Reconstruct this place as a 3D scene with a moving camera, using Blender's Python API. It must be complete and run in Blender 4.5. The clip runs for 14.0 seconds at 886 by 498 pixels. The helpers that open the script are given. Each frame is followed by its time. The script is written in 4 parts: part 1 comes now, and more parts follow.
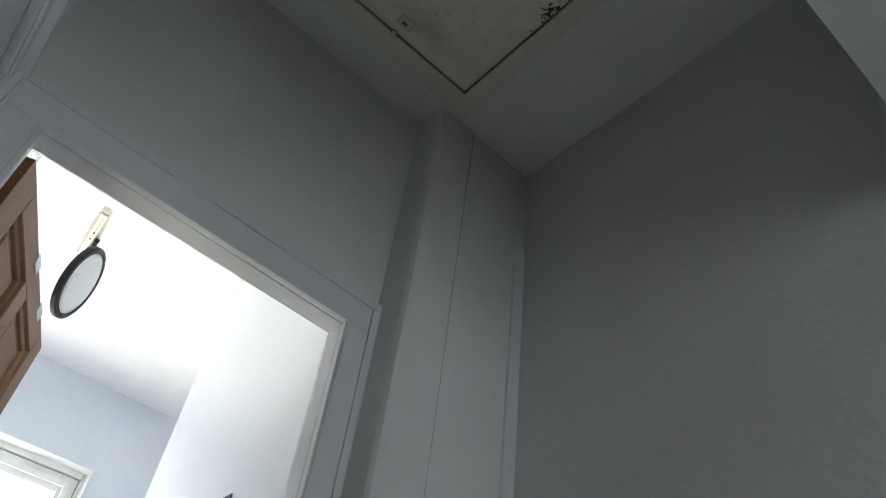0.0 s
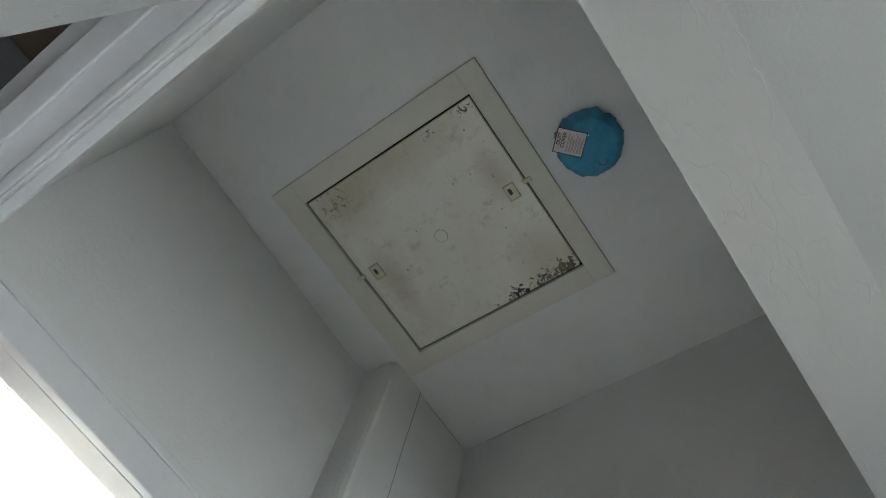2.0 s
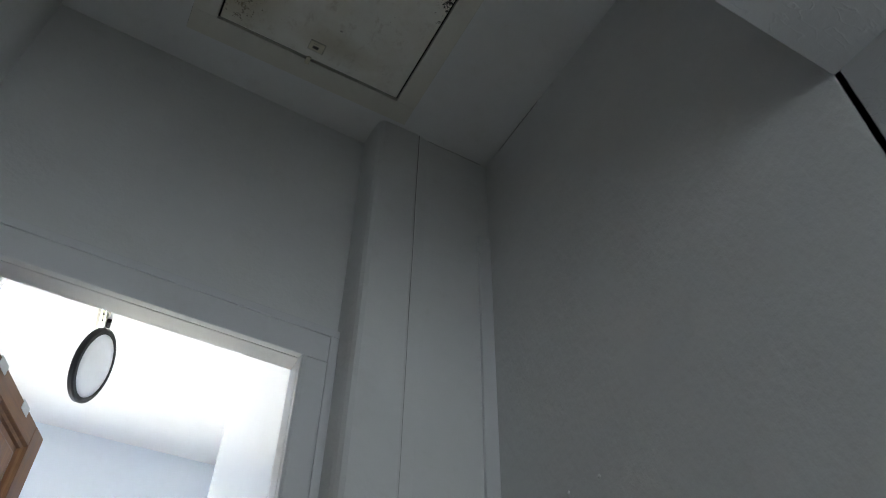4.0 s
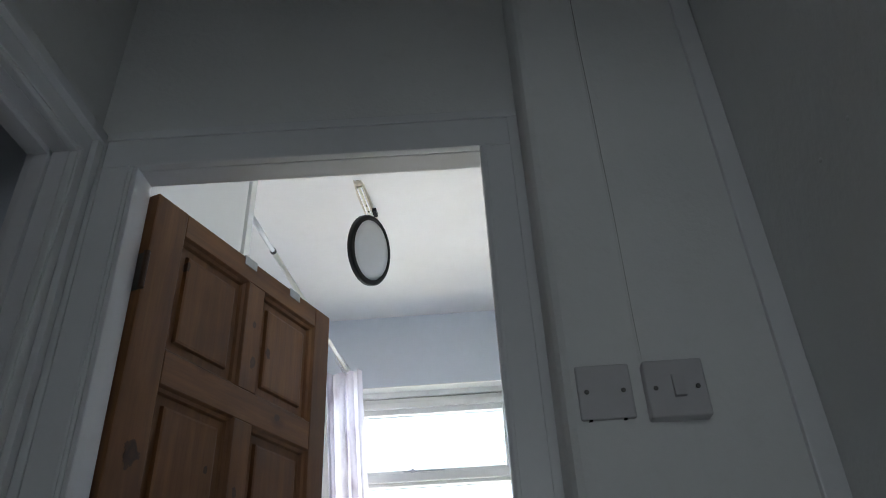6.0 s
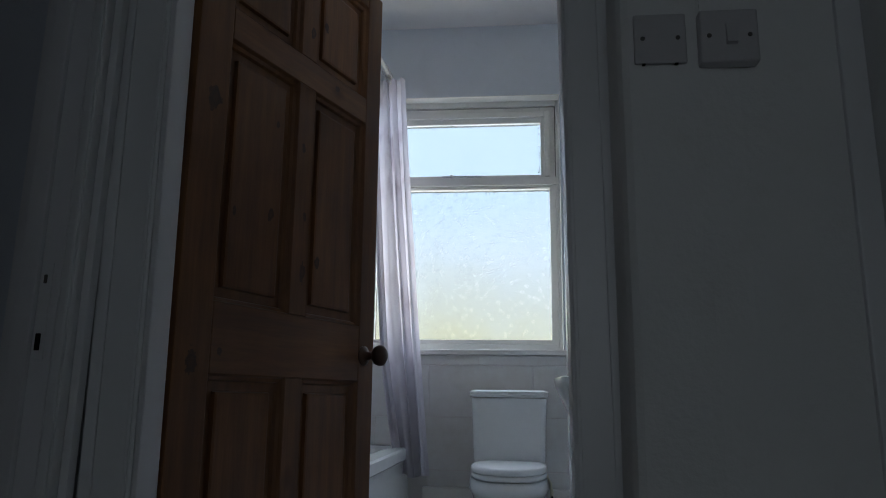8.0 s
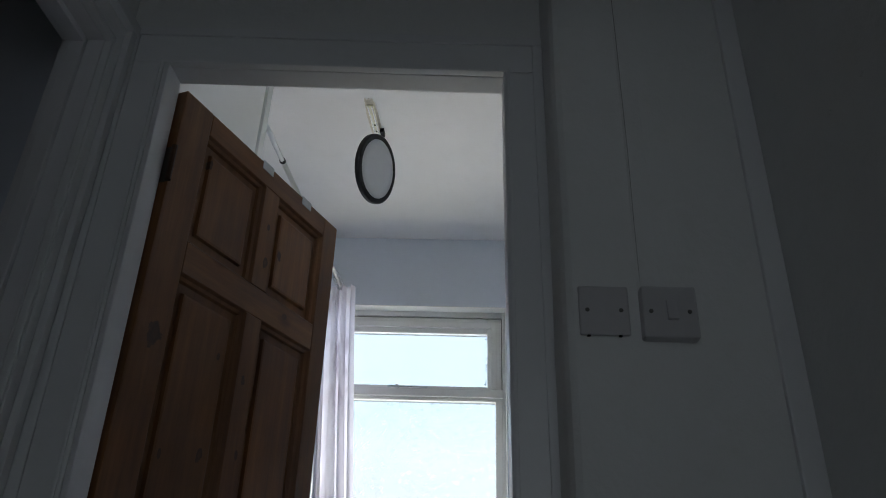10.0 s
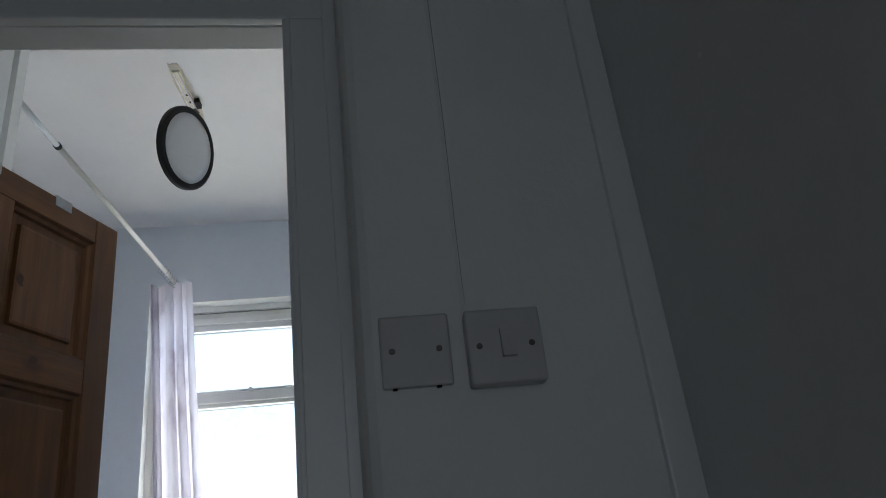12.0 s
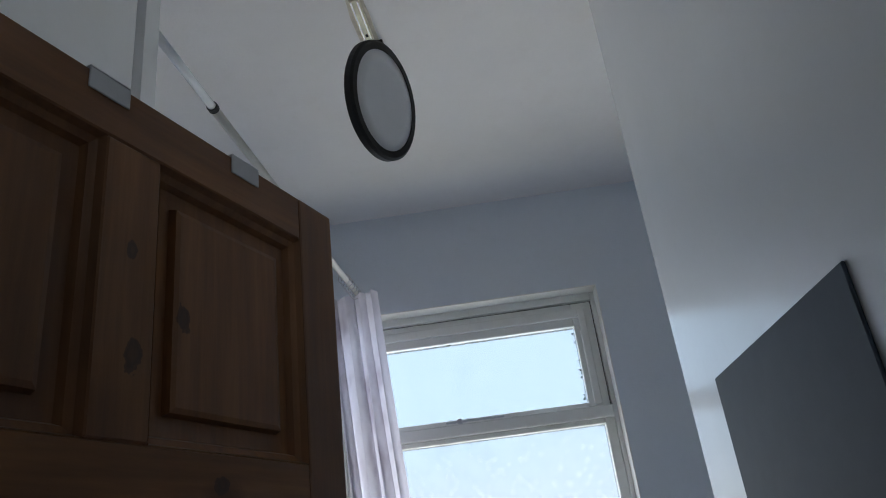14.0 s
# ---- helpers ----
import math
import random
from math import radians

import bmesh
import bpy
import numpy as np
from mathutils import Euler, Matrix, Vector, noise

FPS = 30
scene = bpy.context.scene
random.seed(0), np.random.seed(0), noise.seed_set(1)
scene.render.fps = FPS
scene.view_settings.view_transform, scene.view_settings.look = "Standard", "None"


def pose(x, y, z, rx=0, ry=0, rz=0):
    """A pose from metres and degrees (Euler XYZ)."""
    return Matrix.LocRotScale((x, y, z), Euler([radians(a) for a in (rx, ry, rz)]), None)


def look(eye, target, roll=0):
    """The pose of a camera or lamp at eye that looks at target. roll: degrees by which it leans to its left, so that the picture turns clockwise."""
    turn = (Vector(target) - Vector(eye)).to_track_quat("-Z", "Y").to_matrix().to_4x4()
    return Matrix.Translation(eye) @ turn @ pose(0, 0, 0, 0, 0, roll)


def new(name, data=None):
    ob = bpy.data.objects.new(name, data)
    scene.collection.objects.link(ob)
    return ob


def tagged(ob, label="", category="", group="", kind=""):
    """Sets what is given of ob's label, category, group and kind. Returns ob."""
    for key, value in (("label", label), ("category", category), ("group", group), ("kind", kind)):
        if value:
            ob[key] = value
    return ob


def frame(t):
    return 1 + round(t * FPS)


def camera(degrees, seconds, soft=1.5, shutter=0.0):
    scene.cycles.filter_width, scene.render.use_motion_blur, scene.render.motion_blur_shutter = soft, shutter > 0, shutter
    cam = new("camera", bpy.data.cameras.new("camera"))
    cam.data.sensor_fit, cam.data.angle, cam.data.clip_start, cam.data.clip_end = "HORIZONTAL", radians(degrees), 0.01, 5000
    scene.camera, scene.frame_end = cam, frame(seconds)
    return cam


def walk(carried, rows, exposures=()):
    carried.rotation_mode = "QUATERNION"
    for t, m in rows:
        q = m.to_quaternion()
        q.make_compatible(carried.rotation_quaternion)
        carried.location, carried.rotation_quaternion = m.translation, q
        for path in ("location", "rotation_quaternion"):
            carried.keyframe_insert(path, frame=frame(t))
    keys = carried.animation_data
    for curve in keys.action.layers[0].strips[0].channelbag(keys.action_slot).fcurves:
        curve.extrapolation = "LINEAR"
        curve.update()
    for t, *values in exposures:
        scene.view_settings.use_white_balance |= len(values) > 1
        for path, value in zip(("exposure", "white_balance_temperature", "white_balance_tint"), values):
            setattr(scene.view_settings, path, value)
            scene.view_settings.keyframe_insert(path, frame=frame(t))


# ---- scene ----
# ---- camera ----
cam = camera(63.3, 14.0, soft=1.0)
PATH = [
    (0, (-0.578, -1.113, 0.994), (0.262, 0.052, 2.386), 9.0),
    (0.5, (-0.61, -1.072, 1.025), (0.193, 0.046, 2.476), 14.1),
    (1, (-0.611, -1.086, 1.062), (-0.041, -0.244, 2.785), 20.6),
    (1.5, (-0.605, -1.078, 1.077), (-0.102, -0.324, 2.86), 22.6),
    (2, (-0.606, -1.066, 1.074), (-0.09, -0.352, 2.869), 20.9),
    (2.2, (-0.595, -1.068, 1.07), (-0.084, -0.359, 2.868), 21.1),
    (4.3, (-0.289, -1.285, 1.04), (0.415, 0.111, 2.286), -4.2),
    (4.5, (-0.25, -1.268, 1.052), (0.449, 0.205, 2.21), -6.9),
    (5, (-0.151, -1.2, 1.127), (0.255, 0.417, 2.231), -3.5),
    (5.5, (-0.056, -1.137, 1.127), (0.022, 0.547, 2.204), -2.7),
    (6, (-0.025, -1.086, 1.023), (-0.112, 0.604, 2.089), -2.6),
    (6.5, (-0.047, -1.107, 0.899), (-0.173, 0.644, 1.857), -2.3),
    (7, (-0.066, -1.118, 0.856), (-0.27, 0.749, 1.543), -2.4),
    (7.5, (-0.073, -1.138, 0.836), (-0.322, 0.801, 1.261), -1.3),
    (7.8, (-0.082, -1.115, 0.813), (-0.312, 0.842, 1.156), -0.2),
    (8, (-0.074, -1.121, 0.847), (-0.275, 0.825, 1.261), 0.8),
    (8.5, (-0.074, -1.124, 0.912), (-0.218, 0.773, 1.53), 1.7),
    (9, (-0.074, -1.133, 0.948), (-0.168, 0.711, 1.716), 1.6),
    (9.2, (-0.075, -1.142, 0.955), (-0.166, 0.681, 1.771), 1.7),
    (11.3, (-0.031, -1.02, 0.98), (0.117, 0.747, 1.904), -2.9),
    (11.5, (0.02, -0.979, 0.998), (0.205, 0.813, 1.867), -4.9),
    (12, (0.083, -0.859, 1.174), (0.335, 0.959, 1.968), -6.6),
    (12.5, (0.065, -0.716, 1.319), (0.253, 1.118, 2.095), -6.3),
    (13, (0.018, -0.503, 1.430), (0.050, 1.334, 2.221), -6.1),
    (13.5, (-0.100, -0.339, 1.508), (-0.397, 1.464, 2.321), -7.3),
    (13.8, (-0.24, -0.173, 1.537), (-0.48, 1.635, 2.358), -8.5),
    (14, (-0.255, -0.157, 1.499), (-0.344, 1.669, 2.309), -7.1),
]

EXPOSURE = [(0.0, 2.2, 6250, 10), (0.6, 2.35, 6250, 10), (1.2, 3.35, 6400, 10), (2.2, 3.4, 6400, 10), (4.3, 2.15, 6100, 11), (4.6, 2.1, 6100, 11), (5.0, 1.45, 6050, 11),
            (5.5, 1.75, 6150, 11), (6.0, 1.2, 6100, 11), (6.5, 0.95, 6100, 11), (7.0, 0.35, 5900, 11), (7.5, -0.12, 5850, 11), (9.2, -0.05, 6050, 12),
            (11.3, 0.6, 6000, 11), (12.0, 0.5, 6000, 11), (12.5, 0.65, 6150, 11), (13.0, 0.35, 6150, 11), (13.5, 0.1, 6000, 11), (14.0, -0.1, 5850, 12)]
walk(cam, [(t, look(eye, target, roll)) for t, eye, target, roll in PATH], EXPOSURE)
DAYLIGHT = 6.8
BACKLIGHT = 0.38

# ---- world, sky, exposure ----
world = bpy.data.worlds.new("sky")
scene.world = world
world.use_nodes = True
wn = world.node_tree.nodes
sky = wn.new("ShaderNodeTexSky")
sky.sky_type = "NISHITA"
sky.sun_disc = False
sky.sun_elevation = radians(35)
sky.sun_rotation = radians(150)
wn["Background"].inputs[1].default_value = 0.1
world.node_tree.links.new(sky.outputs[0], wn["Background"].inputs[0])

# ---- plan, in metres ----
H = 2.74            # ceiling
OW, OH = 0.675, 1.94  # bathroom doorway, its right edge at x = 0
WB = 0.07           # back of the partition
WY = 2.27           # window wall
XR = 0.44           # landing's right wall
XL = -0.778         # landing's left wall
BF = 0.10           # bathroom floor
PY = -0.083         # front of the boxed pier
PLUGS = ((-0.307, 1.610), (-0.393, 1.606))  # filled screw holes in the right wall


# ---- small helpers ----
def box(bm, x0, x1, y0, y1, z0, z1, bevel=0.0, seg=1):
    vs = [bm.verts.new((x, y, z)) for x in (x0, x1) for y in (y0, y1) for z in (z0, z1)]
    fs = []
    for q in ((0, 1, 3, 2), (4, 6, 7, 5), (0, 4, 5, 1), (2, 3, 7, 6), (0, 2, 6, 4), (1, 5, 7, 3)):
        fs.append(bm.faces.new([vs[i] for i in q]))
    if bevel > 0:
        es = list({e for f in fs for e in f.edges})
        bmesh.ops.bevel(bm, geom=es, offset=bevel, segments=seg, affect="EDGES", profile=0.6)
    return bm


def boxes(*rows, bevel=0.0, seg=1):
    bm = bmesh.new()
    for r in rows:
        one = bmesh.new()
        box(one, *r, bevel=bevel, seg=seg)
        me = bpy.data.meshes.new("tmp")
        one.to_mesh(me)
        bm.from_mesh(me)
        one.free()
        bpy.data.meshes.remove(me)
    return bm


def rings(bm, loops, cap=True, close=True):
    """Skin a row of loops, each a list of points of one length."""
    rows = [[bm.verts.new(p) for p in lp] for lp in loops]
    n = len(rows[0])
    for a, b in zip(rows, rows[1:]):
        for i in range(n if close else n - 1):
            j = (i + 1) % n
            bm.faces.new((a[i], a[j], b[j], b[i]))
    if cap:
        bm.faces.new(rows[0][::-1])
        bm.faces.new(rows[-1])
    bmesh.ops.recalc_face_normals(bm, faces=bm.faces)
    return bm


def tube(bm, path, r, n=12):
    pts = [Vector(p) for p in path]
    loops = []
    for i, p in enumerate(pts):
        d = (pts[min(i + 1, len(pts) - 1)] - pts[max(i - 1, 0)]).normalized()
        a = d.orthogonal().normalized() if abs(d.z) > 0.9 else d.cross(Vector((0, 0, 1))).normalized()
        b = d.cross(a)
        rr = r[i] if isinstance(r, (list, tuple)) else r
        loops.append([p + rr * (math.cos(6.28318 * k / n) * a + math.sin(6.28318 * k / n) * b) for k in range(n)])
    return rings(bm, loops)


def turned(bm, profile, n=24):
    """A solid of revolution about z from (radius, height) pairs."""
    return rings(bm, [[(r * math.cos(6.28318 * k / n), r * math.sin(6.28318 * k / n), z) for k in range(n)] for r, z in profile])


def solid(name, bm, material, smooth=False):
    me = bpy.data.meshes.new(name)
    bm.to_mesh(me)
    bm.free()
    for p in me.polygons:
        p.use_smooth = smooth
    me.materials.append(material)
    return new(name, me)


def part(name, bm, material, parent, label="", smooth=False):
    ob = solid(name, bm, material, smooth)
    ob.parent = parent
    if label:
        tagged(ob, label)
    return ob


def thing(name, m=None):
    ob = new(name)
    if m is not None:
        ob.matrix_basis = m
    return ob


def structure(name, bm, material, label, category="", smooth=False):
    return tagged(solid(name, bm, material, smooth), label, category, "", "structure")


def skew(bm):
    """The partition runs slightly askew west of the doorway's right edge."""
    for v in bm.verts:
        v.co.y += 0.031 * min(0.0, v.co.x)
    return bm


def lean(bm, slope):
    """The doorway's jambs are out of plumb, each by its own slope."""
    for v in bm.verts:
        v.co.x += slope * max(0.0, OH - v.co.z)
    return bm


# ---- materials ----
def nodes_of(name):
    m = bpy.data.materials.new(name)
    m.use_nodes = True
    nt = m.node_tree
    return m, nt.nodes, nt.links, nt.nodes["Principled BSDF"]


def noise_node(n, l, co, scale, detail=4, rough=0.6, stretch=None):
    t = n.new("ShaderNodeTexNoise")
    t.inputs["Scale"].default_value = scale
    t.inputs["Detail"].default_value = detail
    t.inputs["Roughness"].default_value = rough
    if stretch:
        mp = n.new("ShaderNodeMapping")
        mp.inputs["Scale"].default_value = stretch
        l.new(co, mp.inputs[0])
        co = mp.outputs[0]
    l.new(co, t.inputs["Vector"])
    return t.outputs["Fac"]


def ramp(n, l, fac, stops):
    r = n.new("ShaderNodeValToRGB")
    el = r.color_ramp.elements
    while len(el) < len(stops):
        el.new(0.5)
    for e, (p, c) in zip(el, stops):
        e.position = p
        e.color = (*c, 1) if len(c) == 3 else c
    l.new(fac, r.inputs[0])
    return r.outputs[0]


def mix(n, l, fac, a, b, mode="MIX"):
    m = n.new("ShaderNodeMix")
    m.data_type = "RGBA"
    m.blend_type = mode
    for sock, v in ((m.inputs[0], fac), (m.inputs[6], a), (m.inputs[7], b)):
        if isinstance(v, (int, float)):
            sock.default_value = v
        elif isinstance(v, tuple):
            sock.default_value = (*v, 1)
        else:
            l.new(v, sock)
    return m.outputs[2]


def relief(n, l, p, heights, distance=0.002):
    last = None
    for fac, strength in heights:
        b = n.new("ShaderNodeBump")
        b.inputs["Strength"].default_value = strength
        b.inputs["Distance"].default_value = distance
        l.new(fac, b.inputs["Height"])
        if last:
            l.new(last, b.inputs["Normal"])
        last = b.outputs[0]
    l.new(last, p.inputs["Normal"])


def paint(name, rgb, rough=0.6, grain=120, bump=0.25, wave=5, wave_bump=0.3, dirt=0.06, stretch=None, coat=0.0, coat_rough=0.18):
    """Painted surface: slight tonal drift, roller grain and slow unevenness of the plaster."""
    m, n, l, p = nodes_of(name)
    co = n.new("ShaderNodeTexCoord").outputs["Object"]
    big = noise_node(n, l, co, 1.7, 5)
    mid = noise_node(n, l, co, 14, 6, 0.7)
    dark = tuple(c * (1 - dirt * 2.2) for c in rgb)
    c1 = ramp(n, l, big, [(0.3, dark), (0.65, rgb)])
    spot = ramp(n, l, mid, [(0.28, (0.86, 0.85, 0.82)), (0.45, (1, 1, 1))])
    l.new(mix(n, l, min(1.0, dirt * 6), c1, spot, "MULTIPLY"), p.inputs["Base Color"])
    p.inputs["Roughness"].default_value = rough
    p.inputs["Coat Weight"].default_value = coat
    p.inputs["Coat Roughness"].default_value = coat_rough
    fine = noise_node(n, l, co, grain, 3, 0.6, stretch)
    slow = noise_node(n, l, co, wave, 3, 0.5, stretch)
    relief(n, l, p, [(slow, wave_bump), (fine, bump)], 0.004)
    return m


# knots on the door: place across, height, half-widths
KNOTS = ((0.05, 1.409, 0.034, 0.050), (0.33, 1.40, 0.012, 0.022), (0.345, 1.686, 0.017, 0.034), (0.338, 1.778, 0.012, 0.018), (0.243, 1.227, 0.017, 0.030), (0.25, 1.427, 0.012, 0.016), (0.12, 1.821, 0.012, 0.022),
         (0.412, 1.153, 0.017, 0.026), (0.345, 1.119, 0.019, 0.044), (0.45, 1.59, 0.022, 0.016), (0.41, 1.736, 0.017, 0.034), (0.042, 0.912, 0.029, 0.046), (0.135, 1.21, 0.011, 0.018), (0.345, 1.243, 0.012, 0.020), (0.11, 0.935, 0.014, 0.014))


def wood(name, along="z"):
    """Knotty pine under a worn brown stain, grain along one axis."""
    m, n, l, p = nodes_of(name)
    co = n.new("ShaderNodeTexCoord").outputs["Object"]
    rnd = n.new("ShaderNodeObjectInfo").outputs["Random"]
    add = n.new("ShaderNodeVectorMath")
    add.operation = "ADD"
    cx = n.new("ShaderNodeCombineXYZ")
    mul = n.new("ShaderNodeMath")
    mul.operation = "MULTIPLY"
    mul.inputs[1].default_value = 7.0
    l.new(rnd, mul.inputs[0])
    for i in range(3):
        l.new(mul.outputs[0], cx.inputs[i])
    l.new(co, add.inputs[0])
    l.new(cx.outputs[0], add.inputs[1])
    v = add.outputs[0]
    st = (1, 1, 0.07) if along == "z" else (0.07, 1, 1)
    g1 = noise_node(n, l, v, 42, 5, 0.6, st)
    g2 = noise_node(n, l, v, 180, 3, 0.6, st)
    big = noise_node(n, l, v, 3.0, 3)
    base = ramp(n, l, g1, [(0.25, (0.125, 0.052, 0.017)), (0.5, (0.195, 0.086, 0.029)), (0.75, (0.26, 0.126, 0.046))])
    base = mix(n, l, 0.32, base, ramp(n, l, g2, [(0.3, (0.55, 0.5, 0.45)), (0.6, (1, 1, 1))]), "MULTIPLY")
    base = mix(n, l, 0.75, base, ramp(n, l, big, [(0.35, (0.62, 0.55, 0.5)), (0.65, (1.15, 1.1, 1.05))]), "MULTIPLY")
    vo = n.new("ShaderNodeTexVoronoi")
    vo.inputs["Scale"].default_value = 5.0
    mp = n.new("ShaderNodeMapping")
    mp.inputs["Scale"].default_value = (1, 1, 0.6) if along == "z" else (0.6, 1, 1)
    l.new(v, mp.inputs[0])
    l.new(mp.outputs[0], vo.inputs["Vector"])
    knot = ramp(n, l, vo.outputs["Distance"], [(0.03, (0.3, 0.22, 0.2)), (0.06, (0.6, 0.5, 0.45)), (0.10, (1, 1, 1))])
    base = mix(n, l, 0.7, base, knot, "MULTIPLY")
    wob = noise_node(n, l, co, 60, 3)
    for x, z, rx, rz in KNOTS:
        mp = n.new("ShaderNodeMapping")
        mp.vector_type = "TEXTURE"
        mp.inputs["Location"].default_value = (x, 0, z)
        mp.inputs["Scale"].default_value = (rx, 10, rz)
        l.new(co, mp.inputs[0])
        ln = n.new("ShaderNodeVectorMath")
        ln.operation = "LENGTH"
        l.new(mp.outputs[0], ln.inputs[0])
        ad = n.new("ShaderNodeMath")
        ad.operation = "ADD"
        l.new(ln.outputs["Value"], ad.inputs[0])
        l.new(wob, ad.inputs[1])
        k = ramp(n, l, ad.outputs[0], [(0.55, (0.8, 0.8, 0.8)), (0.8, (1, 1, 1)), (0.98, (0.75, 0.75, 0.75)), (1.0, (0, 0, 0))])
        base = mix(n, l, k, base, (0.050, 0.022, 0.012))
    l.new(base, p.inputs["Base Color"])
    l.new(ramp(n, l, g1, [(0.2, (0.36,) * 3), (0.8, (0.56,) * 3)]), p.inputs["Roughness"])
    relief(n, l, p, [(g1, 0.25), (g2, 0.2)], 0.001)
    return m


def plain(name, rgb, rough=0.4, metal=0.0, grain=200, bump=0.08, var=0.12, spec=0.5):
    m, n, l, p = nodes_of(name)
    co = n.new("ShaderNodeTexCoord").outputs["Object"]
    f = noise_node(n, l, co, 30, 5, 0.65)
    l.new(ramp(n, l, f, [(0.3, tuple(c * (1 - var) for c in rgb)), (0.7, rgb)]), p.inputs["Base Color"])
    p.inputs["Roughness"].default_value = rough
    p.inputs["Metallic"].default_value = metal
    p.inputs["Specular IOR Level"].default_value = spec
    relief(n, l, p, [(noise_node(n, l, co, grain, 2), bump)], 0.001)
    return m


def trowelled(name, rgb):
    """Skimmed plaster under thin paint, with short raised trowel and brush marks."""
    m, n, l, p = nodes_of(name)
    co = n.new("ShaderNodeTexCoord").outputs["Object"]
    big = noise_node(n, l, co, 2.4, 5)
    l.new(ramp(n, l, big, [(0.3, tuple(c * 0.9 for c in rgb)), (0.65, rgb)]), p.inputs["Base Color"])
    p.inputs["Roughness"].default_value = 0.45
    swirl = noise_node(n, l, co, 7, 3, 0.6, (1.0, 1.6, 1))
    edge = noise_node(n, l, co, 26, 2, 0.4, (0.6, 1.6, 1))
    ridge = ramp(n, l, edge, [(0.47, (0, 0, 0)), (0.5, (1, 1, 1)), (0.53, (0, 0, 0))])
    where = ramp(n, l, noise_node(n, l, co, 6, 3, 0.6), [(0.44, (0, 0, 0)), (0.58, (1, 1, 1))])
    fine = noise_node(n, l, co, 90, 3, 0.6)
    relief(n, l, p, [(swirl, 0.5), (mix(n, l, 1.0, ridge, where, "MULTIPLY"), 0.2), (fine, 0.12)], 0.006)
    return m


M_WALL = paint("landing wall paint", (0.80, 0.81, 0.80), 0.62, 90, 0.3, 7, 0.45, 0.05)
M_RIGHT = paint("rollered wall paint", (0.77, 0.78, 0.77), 0.6, 60, 0.5, 11, 0.8, 0.05, (1, 1, 0.6))
M_CEIL = paint("ceiling emulsion", (0.85, 0.86, 0.85), 0.8, 130, 0.2, 4, 0.3, 0.06)
# White plaster with a mid-grey base, so the soffit's shade is partly colour.
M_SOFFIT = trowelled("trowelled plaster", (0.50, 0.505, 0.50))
# White paint with a mid-grey base: the back room's dimness is put into colour.
M_BACK = paint("shade-greyed back room white", (0.47, 0.475, 0.46), 0.7, 100, 0.2, 5, 0.3, 0.05)
M_CREAM = paint("yellowed cream paint", (0.79, 0.775, 0.69), 0.55, 90, 0.15, 8, 0.35, 0.08)
M_TRIM = paint("white gloss trim", (0.80, 0.81, 0.82), 0.32, 90, 0.08, 9, 0.2, 0.04, None, 0.3)
M_LINER = paint("old white liner paint", (0.80, 0.80, 0.82), 0.4, 90, 0.12, 9, 0.25, 0.05)
M_BATHWALL = paint("pale blue-grey bathroom paint", (0.71, 0.75, 0.82), 0.5, 110, 0.15, 5, 0.25, 0.03)
M_NIB = paint("silky white bathroom paint", (0.70, 0.715, 0.73), 0.35, 45, 0.06, 5, 0.18, 0.03, (1, 1, 0.35), 0.85, 0.12)
M_BATHCEIL = paint("bathroom ceiling paint", (0.80, 0.785, 0.80), 0.75, 120, 0.12, 4, 0.25, 0.04)
M_FRAME = paint("white window paint", (0.86, 0.85, 0.82), 0.35, 120, 0.1, 20, 0.2, 0.07)
M_WOODV = wood("stained pine upright", "z")
M_WOODH = wood("stained pine rail", "x")
M_KNOB = plain("dark turned wood", (0.075, 0.032, 0.016), 0.28, 0, 120, 0.1, 0.4)
M_PLASTIC = plain("aged white plastic", (0.56, 0.55, 0.56), 0.38, 0, 400, 0.03, 0.06)
M_SCREW = plain("dull steel", (0.16, 0.155, 0.145), 0.5, 1.0)
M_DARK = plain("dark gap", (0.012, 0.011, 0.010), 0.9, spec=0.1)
M_OUTLINE = plain("grey-tan outline", (0.42, 0.40, 0.34), 0.9)
M_SIDE = paint("beige emulsion", (0.46, 0.40, 0.33), 0.7, 100, 0.2, 5, 0.3, 0.05)
M_WHITEMETAL = plain("grey-white enamelled metal", (0.55, 0.56, 0.58), 0.35)
M_CERAMIC = plain("white glazed ceramic", (0.82, 0.84, 0.85), 0.1, 0, 20, 0.02, 0.03)
M_ACRYLIC = plain("white acrylic", (0.80, 0.82, 0.83), 0.2, 0, 20, 0.02, 0.03)
M_CHROME = plain("chrome", (0.72, 0.72, 0.73), 0.16, 1.0, 60, 0.02, 0.05)
M_BRASS = plain("tarnished cream metal", (0.78, 0.74, 0.58), 0.38, 0.3, 90, 0.1, 0.2)
M_BLACK = plain("black plastic rim", (0.010, 0.0105, 0.012), 0.5, 0, 200, 0.05, 0.1, 0.25)
M_DIFFUSER = plain("pearly acrylic diffuser", (0.70, 0.71, 0.735), 0.5, 0, 30, 0.02, 0.03)
M_SLATE = plain("dark slate-grey board", (0.075, 0.092, 0.115), 0.75, 0, 60, 0.03, 0.08, 0.12)
M_ROD = plain("cream enamelled rod", (0.88, 0.86, 0.80), 0.25, 0.0, 60, 0.02, 0.05)
M_STEELROD = plain("white satin steel rod", (0.86, 0.88, 0.92), 0.2, 0.0, 60, 0.02, 0.05)
M_CARPET = paint("pale beige carpet", (0.68, 0.66, 0.62), 0.95, 300, 0.9, 40, 0.5, 0.12)
M_VINYL = paint("pale vinyl floor", (0.66, 0.65, 0.64), 0.4, 200, 0.1, 12, 0.1, 0.08)


